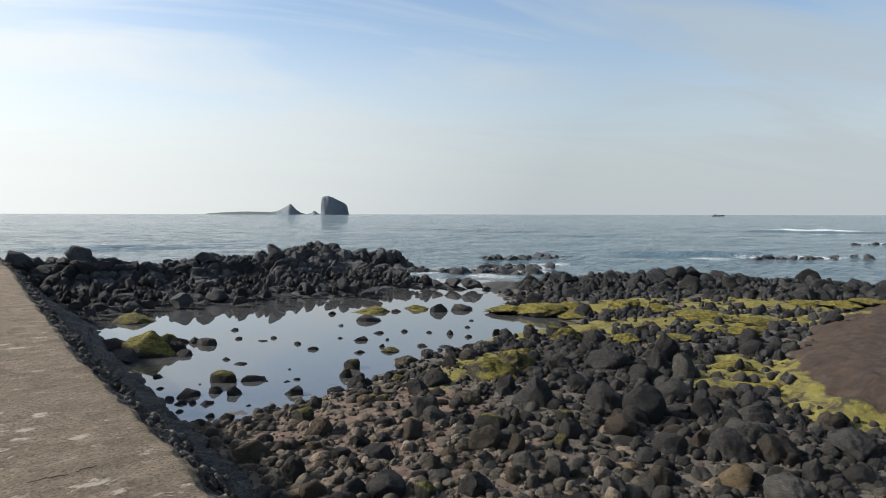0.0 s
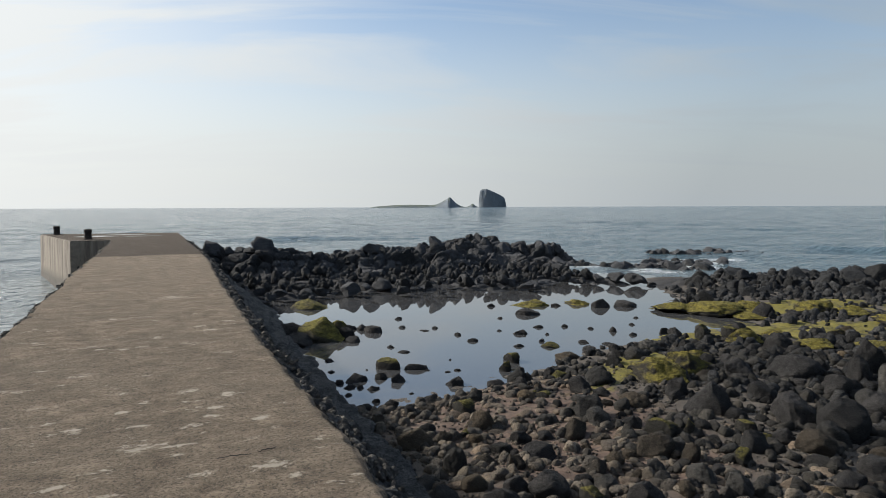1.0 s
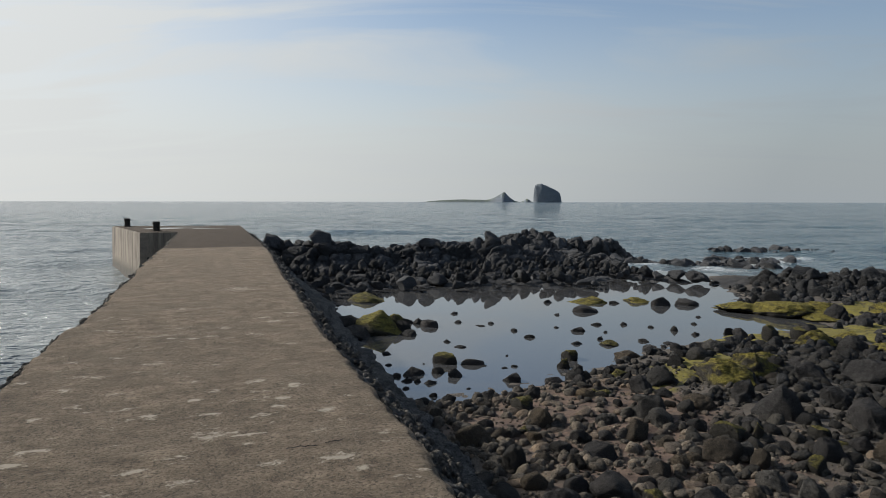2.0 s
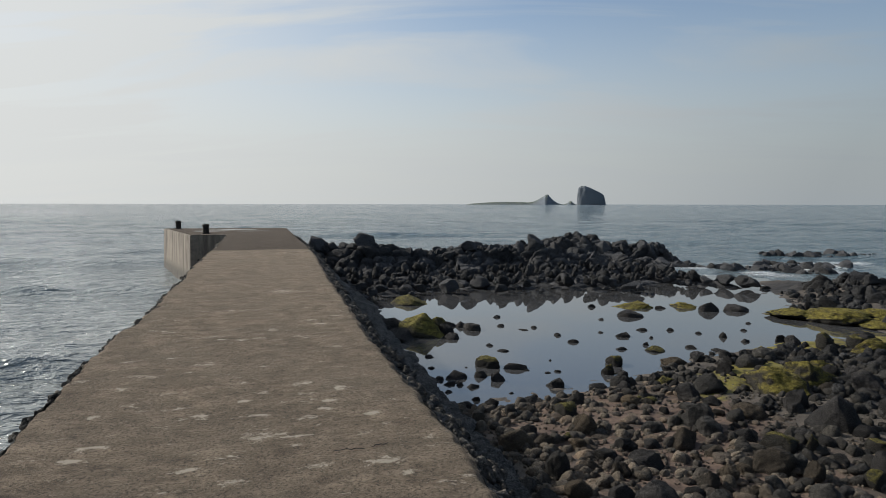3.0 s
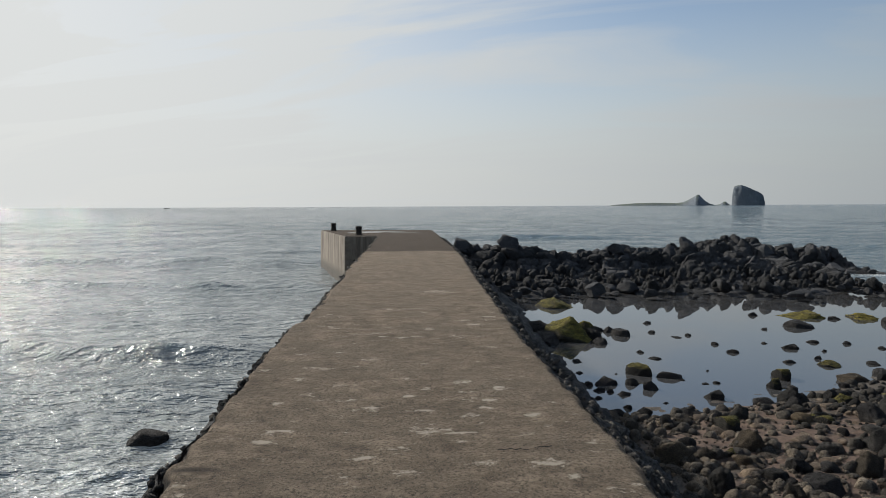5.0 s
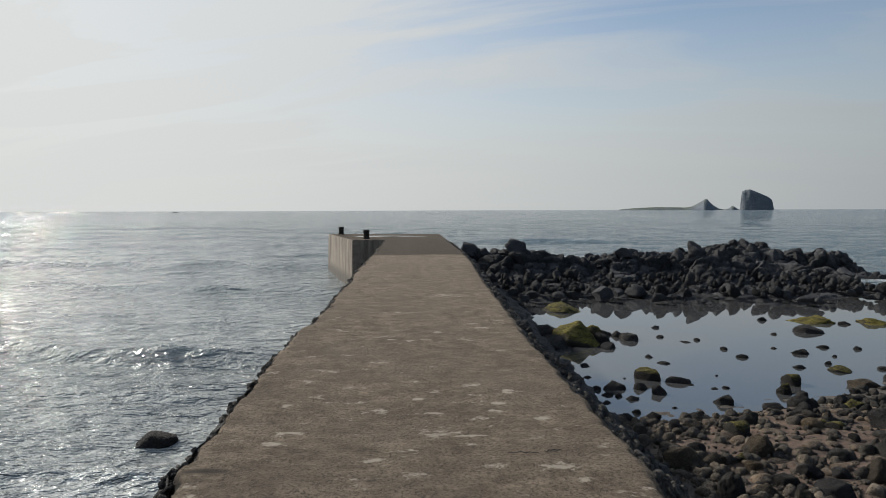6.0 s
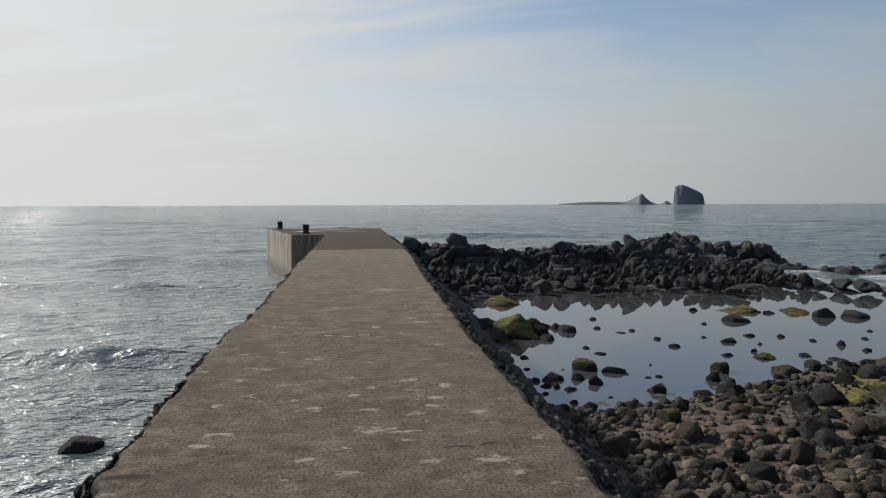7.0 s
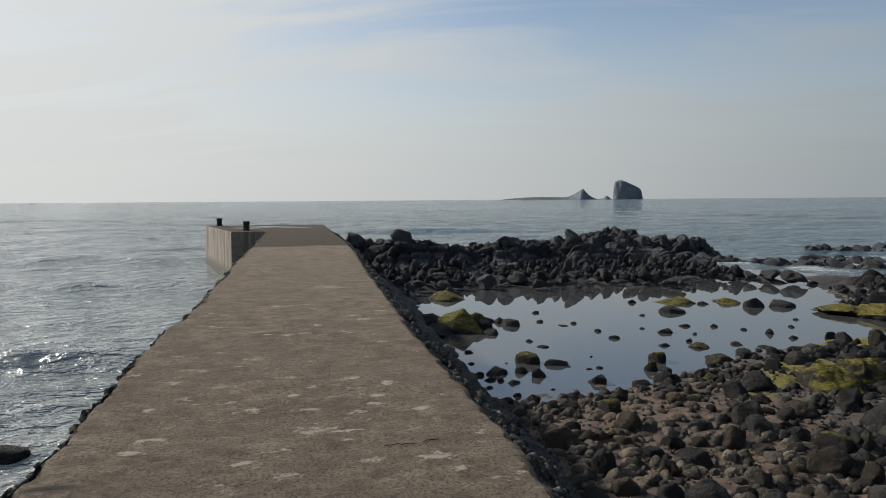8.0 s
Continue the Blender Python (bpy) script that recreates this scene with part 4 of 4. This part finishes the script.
BEACH_ROCKS_C = [
    (9.55, 5.0, 0.53, 0.32, 'd'), (7.9, 4.51, 0.59, 0.44, 'd'), (8.25, 4.08, 0.62, 0.41, 'b'), (7.1, 4.02, 0.44, 0.26, 't'), (7.09, 3.38, 0.64, 0.38, 'g'),
    (7.97, 3.58, 0.38, 0.32, 'd'), (9.21, 3.6, 0.67, 0.35, 'd'), (8.26, 3.23, 0.44, 0.25, 'd'), (8.03, 5.03, 0.37, 0.29, 'b'), (15.08, 7.99, 0.55, 0.5, 'd'),
    (13.83, 7.26, 0.62, 0.36, 'd'), (18.77, 7.65, 0.65, 0.3, 'd'), (9.95, 9.12, 0.67, 0.38, 'd'), (9.09, 7.97, 0.49, 0.3, 'd'), (10.05, 10.07, 0.47, 0.28, 'd'),
    (12.68, 10.5, 0.68, 0.46, 'd'), (12.94, 11.6, 0.63, 0.4, 'm'), (12.86, 12.01, 0.59, 0.38, 'm'), (12.35, 12.32, 0.52, 0.44, 'm'),
]
BEACH_ROCKS_D = [
    (16.54, 14.17, 0.72, 0.51, 'd'), (7.35, 5.64, 0.44, 0.18, 'd'), (7.48, 5.07, 0.49, 0.24, 'd'), (5.89, 4.72, 0.36, 0.24, 'g'), (6.56, 4.62, 0.4, 0.25, 'd'),
    (6.99, 4.39, 0.32, 0.18, 'g'), (4.87, 6.63, 0.3, 0.18, 'd'), (4.58, 6.53, 0.26, 0.13, 'd'), (5.2, 6.73, 0.28, 0.15, 'b'), (5.76, 5.92, 0.4, 0.23, 'd'),
    (3.71, 8.94, 0.31, 0.19, 'd'), (3.86, 9.97, 0.26, 0.2, 'd'), (4.21, 10.15, 0.39, 0.12, 'b'), (4.71, 8.71, 0.27, 0.11, 'd'), (5.14, 8.81, 0.34, 0.12, 'b'),
    (4.09, 8.19, 0.25, 0.15, 'd'), (3.78, 8.55, 0.37, 0.16, 'd'), (6.57, 4.99, 0.26, 0.14, 't'), (9.09, 5.95, 0.51, 0.17, 'd'),
]

for table in (POOL_ROCKS_A, POOL_ROCKS_B, POOL_ROCKS_C, POOL_ROCKS_D):
    for x, y, w, h, style in table:
        boulder(x, y, 1.06 * w, (0.85 if w < 0.8 else 0.95) * h, style, "standing in the still pool", "rocks in the tide pool", 0.22, name="pool_rock")
for table in (BEACH_ROCKS_A, BEACH_ROCKS_B, BEACH_ROCKS_C, BEACH_ROCKS_D):
    for x, y, w, h, style in table:
        if style == "d" and x < 6.6 and y < 10.5:
            style = random.choice("gbdb")
        boulder(x, y + 0.2 * w, 0.84 * w, 0.82 * h, style, "lying on the cobble beach", "boulders on the beach")

for x, y, w, h, style in WEED_SLABS:
    boulder(x, y, w, h, style, "lying flat by the tide pool", "weedy rocks on the flat", name="weedy_rock")


def clear_of(x, y, w, share=0.45):
    return all((x - a) ** 2 + (y - b) ** 2 > (share * (w + c)) ** 2 for a, b, c in placed)


def along(spine, u):
    k = min(int(u * (len(spine) - 1)), len(spine) - 2)
    f = u * (len(spine) - 1) - k
    return [spine[k][i] + f * (spine[k + 1][i] - spine[k][i]) for i in range(3)]


def blocks(p, size, seed, lean):
    """Fractured rock: every cell has its own height and lean, with a crack round it. p: points (n, 3)."""
    rnd = np.random.default_rng(seed)
    low, high = p.min(0), p.max(0)
    extent = high - low
    count = int(1.7 * max(1, extent[0] / size) * max(1, extent[1] / size)) + 4
    seeds = p[rnd.integers(0, len(p), count)] + rnd.normal(0, 0.2 * size, (count, 3))
    lift, slant = rnd.uniform(-1, 1, count), rnd.normal(0, 1, (count, 3))
    warp = p + 0.14 * size * np.stack([ripple(p[:, 1], p[:, 2] * 2, 1.3 * size, seed + k) for k in range(3)], 1)
    tree = kdtree.KDTree(count)
    for k, q in enumerate(seeds):
        tree.insert(q, k)
    tree.balance()
    found = [tree.find_n(q, 2) for q in warp]
    first = np.array([f[0][1] for f in found])
    near_, far_ = np.array([f[0][2] for f in found]), np.array([f[1][2] for f in found])
    dome = 1 - (near_ / size) ** 2
    out = 0.5 * lift[first] + lean * ((warp - seeds[first]) * slant[first]).sum(1) / size + 0.55 * dome - 0.9 * np.exp(-(far_ - near_) / (0.07 * size))
    return out, first


def lava_ridge(crest, label, seed):
    """A long mass of broken lava with a steep face, cracked into blocks of several sizes."""
    xs = np.arange(crest[0][0] - 0.6, crest[-1][0] + 1.4, 0.07)
    side = np.interp(np.linspace(0, 1, 170), np.linspace(0, 1, 9), [-8.0, -6.2, -4.2, -2.4, -1.2, -0.5, 0.25, 1.2, 3.2])
    X, T = np.meshgrid(xs, side, indexing="ij")
    cx = [p[0] for p in crest]
    wide = np.clip((np.interp(X, cx, [p[2] for p in crest]) - WATER) / 1.35, 0.4, 1)
    Y = np.interp(X, cx, [p[1] for p in crest]) + wide * T
    Y = Y + 0.35 * ripple(X, T * 0.4, 3.1, seed)
    Z = ridge_base(X, Y, crest)
    P = np.stack([X, Y, Z], -1)
    du, dv = np.gradient(P, axis=0), np.gradient(P, axis=1)
    normal = np.cross(du, dv)
    normal /= np.linalg.norm(normal, axis=2, keepdims=True)
    flat_p = P.reshape(-1, 3)
    (big, cell), (mid, _), (small, _) = (blocks(flat_p, size, seed + k, lean) for k, (size, lean) in enumerate(((1.6, 0.45), (0.7, 0.55), (0.28, 0.25))))
    calm_top = np.clip((Z - WATER) * 2.0 + 0.4, 0.25, 1)
    P = P + normal * ((0.32 * (big - 0.5) + 0.13 * (mid - 0.3) + 0.02 * small).reshape(X.shape) * calm_top)[..., None]
    points = P.reshape(-1, 3)
    faces = grid_faces(len(xs), len(side))
    if normal[..., 2].mean() < 0:
        faces = faces[:, ::-1]
    ridge = new("lava_ridge")
    ridge.location = (crest[len(crest) // 2][0], crest[len(crest) // 2][1], WATER)
    owner = cell[faces[:, 0]]
    for k in np.unique(owner):
        used, local = np.unique(faces[owner == k], return_inverse=True)
        me = mesh_from("block", points[used] - np.array(ridge.location), local.reshape(-1, 4), ROCKS["far"])
        me.set_sharp_from_angle(angle=radians(30))
        block = new("block", me)
        block.parent = ridge
    return tagged(ridge, label, "rock ridge", "lava ridges")


lava_ridge(RIDGE, "long black ridge of broken lava beside the pool", 31)
lava_ridge(BACK_RIDGE, "black lava ridge rising from the sea behind", 41)
# single boulders on the crest
for x, y, w, h in ((2.75, 31.4, 0.95, 0.55), (3.4, 31.2, 0.55, 0.3), (4.75, 30.6, 1.05, 0.68), (5.7, 30.5, 0.55, 0.3), (6.8, 30.4, 0.5, 0.3), (9.7, 30.2, 0.8, 0.35), (12.1, 29.9, 0.55, 0.45), (12.9, 29.8, 0.95, 0.6), (13.9, 29.7, 0.75, 0.4), (15.0, 29.5, 0.65, 0.3)):
    boulder(x, y, w, h, "far", "standing on top of the lava ridge", "boulders of the lava ridge", name="ridge_boulder", rise=0.32)
for k in range(34):
    x, y, z = along(BACK_RIDGE, random.random())
    w = random.choice((0.35, 0.5, 0.7)) * random.uniform(0.8, 1.2)
    boulder(x, y + random.gauss(-0.4, 0.5), w, 0.7 * w, "far", "on the lava ridge in the sea", "boulders of the lava ridge", name="ridge_boulder", rise=0.32)
# fallen blocks at its foot and on its ledges
for k in range(85):
    x, y, z = along(RIDGE, 0.04 + 0.93 * random.random())
    wide = min(1.0, max(0.4, (z - WATER) / 1.35))
    w = random.choice((0.2, 0.28, 0.36, 0.48, 0.66)) * random.uniform(0.8, 1.25)
    ahead = random.choice((random.uniform(2.2, 7.6), random.uniform(4.5, 8.0), random.gauss(0.0, 0.4)))
    if x > 3.1:
        boulder(x, y - wide * ahead, w, w * random.uniform(0.28, 0.55), "far", "fallen at the lava ridge's foot" if ahead > 1 else "lodged on the lava ridge", "boulders of the lava ridge", 0.1, name="ridge_boulder", rise=0.32)
# bank of boulders between the weed flat and the sea
for k in range(170):
    x, y, z = along(BANK, random.random())
    off = random.gauss(0, 1.6)
    w = random.choice((0.35, 0.45, 0.6, 0.8)) * random.uniform(0.8, 1.25)
    boulder(x + off * 0.8, y + off * 0.6, w, w * random.uniform(0.45, 0.75), "bank", "on the boulder bank by the sea", "boulders of the far bank", 0.1, name="bank_boulder")
# reef in the sea beyond the pool
for cx, cy, spread in REEF:
    for k in range(36 if cy > 27 and cx < 40 else 18):
        a = random.gauss(0, spread * 0.6)
        w = random.choice((0.25, 0.35, 0.5, 0.8)) * random.uniform(0.8, 1.25)
        x, y = cx + a * 0.82 + random.gauss(0, 0.5), cy - a * 0.57 + random.gauss(0, 0.5)
        boulder(x, y, w, w * random.uniform(0.25, 0.62), "far", "washed by the sea on the reef", "rocks of the reef", 0.1, name="reef_rock")
boulder(-3.7, 10.2, 0.66, 0.17, "d", "awash in the sea beside the pier", "rocks of the reef", name="reef_rock")


def stony(x, y):
    """How many loose stones lie here, 0 to 1."""
    pool, coast = outline_distance(x, y, POOL), outline_distance(x, y, LAND)
    many = np.where((pool < -0.05) & (coast > 0.3), 1.0, 0.0)
    many *= 1 - 0.72 * np.exp(-((x - 5.9) / 2.0) ** 2 - ((y - 9.2) / 1.1) ** 2)
    many *= np.clip(1 - 3.5 * mound(x, y), 0, 1) * np.clip(1 - 0.9 * moss_cover(x, y), 0, 1)
    return many


# middling boulders between the large ones
made = 0
while made < 220:
    x, y = random.uniform(2.8, 17), random.uniform(1.5, 14)
    w = random.choice((0.16, 0.2, 0.26, 0.34, 0.45)) * random.uniform(0.85, 1.2)
    dark = min(1.0, max(0.0, (x - 5.0) / 2))
    if random.random() < float(stony(np.array([x]), np.array([y]))[0]) and clear_of(x, y, w):
        boulder(x, y, w, w * random.uniform(0.45, 0.75), random.choices("dgbtm", (3 + 5 * dark, 2, 2.2 - dark, 0.4, 0.7))[0], "among cobbles on the beach", "cobbles on the beach", 0.1)
        made += 1


def scatter(name, count, box, sizes, mat, wanted, label, seed, detail=1, worn=1.0, rise=0.0, tall=1.0):
    """Loose stones that nobody would count, as one mesh."""
    rnd = np.random.default_rng(seed)
    pool = [rock_shape(100 + seed * 10 + k, detail, 0.5 * worn, worn) for k in range(6)]
    verts, faces, base, total = [], [], 0, 0
    while total < count:
        x, y = rnd.uniform(box[0], box[1], count), rnd.uniform(box[2], box[3], count)
        keep = rnd.random(count) < wanted(x, y)
        x, y = x[keep][: count - total], y[keep][: count - total]
        z = height(x, y) + rise
        for px, py, pz in zip(x, y, z):
            v, f = pool[rnd.integers(6)]
            w = sizes[0] * (sizes[1] / sizes[0]) ** (rnd.random() ** 1.6)
            a = rnd.uniform(0, 6.28)
            s = v * (w, w * rnd.uniform(0.6, 1.0), w * rnd.uniform(0.4, 0.75) * tall)
            ca, sa = math.cos(a), math.sin(a)
            verts.append(np.stack([s[:, 0] * ca - s[:, 1] * sa + px, s[:, 0] * sa + s[:, 1] * ca + py, s[:, 2] + pz], 1))
            faces.append(np.array(f) + base)
            base += len(v)
        total += len(x)
    me = mesh_from(name, np.concatenate(verts), np.concatenate(faces), mat)
    return tagged(new(name, me), label, "stones", "", "stuff")


scatter("cobbles", 1700, (2.4, 6.6, 2.2, 12.5), (0.06, 0.24), PEBBLE, lambda x, y: stony(x, y) * np.clip((6.6 - x) / 1.2, 0, 1), "grey and brown cobbles strewn over the beach", 1, 2, 0.35, 0.0, 0.8)
scatter("dark_cobbles", 2900, (5.6, 13.5, 2.2, 12.5), (0.06, 0.28), COBBLE_DARK, lambda x, y: stony(x, y) * np.clip((x - 5.4) / 1.2, 0, 1), "dark grey cobbles strewn between boulders, shadow partly in their colour", 7, 2, 0.35, 0.0, 0.8)
scatter("flat_stones", 560, (2.9, 7.6, 4, 11.2), (0.12, 0.34), ROCKS_FLAT, lambda x, y: 1.0 * (outline_distance(x, y, POOL) < -0.1) * (mound(x, y) < 0.05), "flat brown stones half sunk in the sand", 6, 2, 0.45, -0.01, 0.38)
scatter("pebbles", 6000, (2.4, 8.5, 2.2, 11.5), (0.02, 0.055), PEBBLE, lambda x, y: np.maximum(stony(x, y), 0.35 * (outline_distance(x, y, POOL) < 0) * (mound(x, y) < 0.05)), "small pebbles and gravel between the cobbles", 2, 1, 0.6)
scatter("far_stones", 2200, (9, 27, 3, 21), (0.10, 0.38), PEBBLE_DARK, lambda x, y: stony(x, y), "black stones strewn over the far beach", 3, 2)
scatter("ridge_rubble", 380, (2.8, 18, 20, 29), (0.14, 0.45), PEBBLE_DARK, lambda x, y: 1.0 * (ridge_base(x, y, RIDGE) > WATER + 0.03) * (ridge_base(x, y, RIDGE) < WATER + 0.4), "black lava rubble at the ridge's foot", 4, 2, 1.0, 0.42)
scatter("bank_rubble", 2000, (16, 31, 4, 23), (0.14, 0.5), PEBBLE_DARK, lambda x, y: 1.0 * (spine_height(x, y, BANK, 0.1) > WATER + 0.15), "black rubble between the boulders of the bank", 5, 2)


# ---- the island on the horizon ----
def island(x, y):
    ob = new("island")
    ob.location = (x, y, WATER)
    ob.rotation_euler = (0, 0, -math.atan2(x, y))
    # low spit with a pointed hill: metres across, height
    line = [(-420, 0), (-400, 4), (-330, 9), (-270, 11), (-205, 10), (-180, 9), (-160, 12), (-140, 21), (-124, 31), (-114, 38), (-106, 37), (-98, 29), (-86, 17), (-70, 6), (-50, 1), (-34, 6), (-27, 13), (-19, 13), (-10, 5), (0, 0)]
    us, vs = np.linspace(-420, 0, 240), np.linspace(-1, 1, 30)
    U, V = np.meshgrid(us, vs)
    top = np.interp(U, [p[0] for p in line], [p[1] for p in line])
    Z = top * np.clip(1 - np.abs(V) ** 2.2, 0, 1) * (1 + 0.03 * ripple(U, V * 60, 31, 2)) - 3 * np.abs(V)
    part_mesh = mesh_from("spit", np.stack([U, V * (20 + top * 1.3), Z], -1).reshape(-1, 3), grid_faces(30, 240), HAZED_ISLAND)
    spit = new("spit", part_mesh)
    spit.parent = ob
    tagged(spit, "low grassy spit with a pointed hill")
    # sheer rock stack
    rnd = np.random.default_rng(9)
    side = [(0, 0), (1, 25), (3, 48), (6, 66), (14, 70), (30, 70), (46, 65), (62, 57), (80, 48), (92, 42), (98, 36), (102, 20), (106, 0)]
    us, vs = np.linspace(0, 106, 120), np.linspace(-1, 1, 70)
    U, V = np.meshgrid(us, vs)
    top = np.interp(U, [p[0] for p in side], [p[1] for p in side])
    round_off = np.clip((1 - np.abs(V)) * 7, 0, 1) ** 0.5
    Z = top * round_off * (1 + 0.02 * ripple(U, V * 40, 40, 4)) - 2
    Yv = V * (34 * np.sqrt(np.clip(1 - ((U - 53) / 56) ** 2, 0.06, 1))) + 2.5 * ripple(U, Z, 45, 3)
    stack = new("cliff", mesh_from("cliff", np.stack([U, Yv, Z], -1).reshape(-1, 3), grid_faces(70, 120), HAZED_ISLAND))
    stack.parent = ob
    tagged(stack, "sheer rock stack with a domed top, haze in its grey colour")
    return tagged(ob, "small rocky island far out at sea", "island")


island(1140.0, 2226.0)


def fishing_boat(x, y, turn, size):
    """Far fishing boat: hull, wheelhouse, mast."""
    ob = new("fishing_boat")
    ob.location, ob.rotation_euler = (x, y, WATER), (0, 0, turn)
    bm = bmesh.new()
    ring = [(-11, 0.8), (-11.5, 2.0), (-6, 2.6), (6, 2.6), (11, 1.4), (13.5, 0)]
    outline = ring + [(u, -v) for u, v in ring[::-1] if v > 0]
    tops = [bm.verts.new((u * size, v * size, (1.6 + max(0, u) * 0.09) * size)) for u, v in outline]
    lows = [bm.verts.new((u * size * 0.9, v * size * 0.7, -0.5)) for u, v in outline]
    bm.faces.new(tops)
    bm.faces.new(lows[::-1])
    for i in range(len(outline)):
        j = (i + 1) % len(outline)
        bm.faces.new((lows[i], lows[j], tops[j], tops[i]))
    part("hull", bm, ROCKS["g"], ob, "dark hull")
    bm = bmesh.new()
    bmesh.ops.create_cube(bm, size=1, matrix=Matrix.LocRotScale((-5 * size, 0, 2.7 * size), None, (5 * size, 3.4 * size, 2.6 * size)))
    bmesh.ops.bevel(bm, geom=bm.edges[:], offset=0.2 * size, segments=1, affect="EDGES")
    part("wheelhouse", bm, WALL, ob)
    bm = bmesh.new()
    bmesh.ops.create_cone(bm, cap_ends=True, segments=8, radius1=0.16 * size, radius2=0.08 * size, depth=6 * size, matrix=Matrix.Translation((2 * size, 0, 4.4 * size)))
    part("mast", bm, IRON, ob)
    return tagged(ob, "tiny dark fishing boat far out on the horizon", "boat", "boats at sea")


fishing_boat(1043.0, 593.0, radians(-58), 0.8)
fishing_boat(-500.0, 1420.0, radians(15), 0.45)
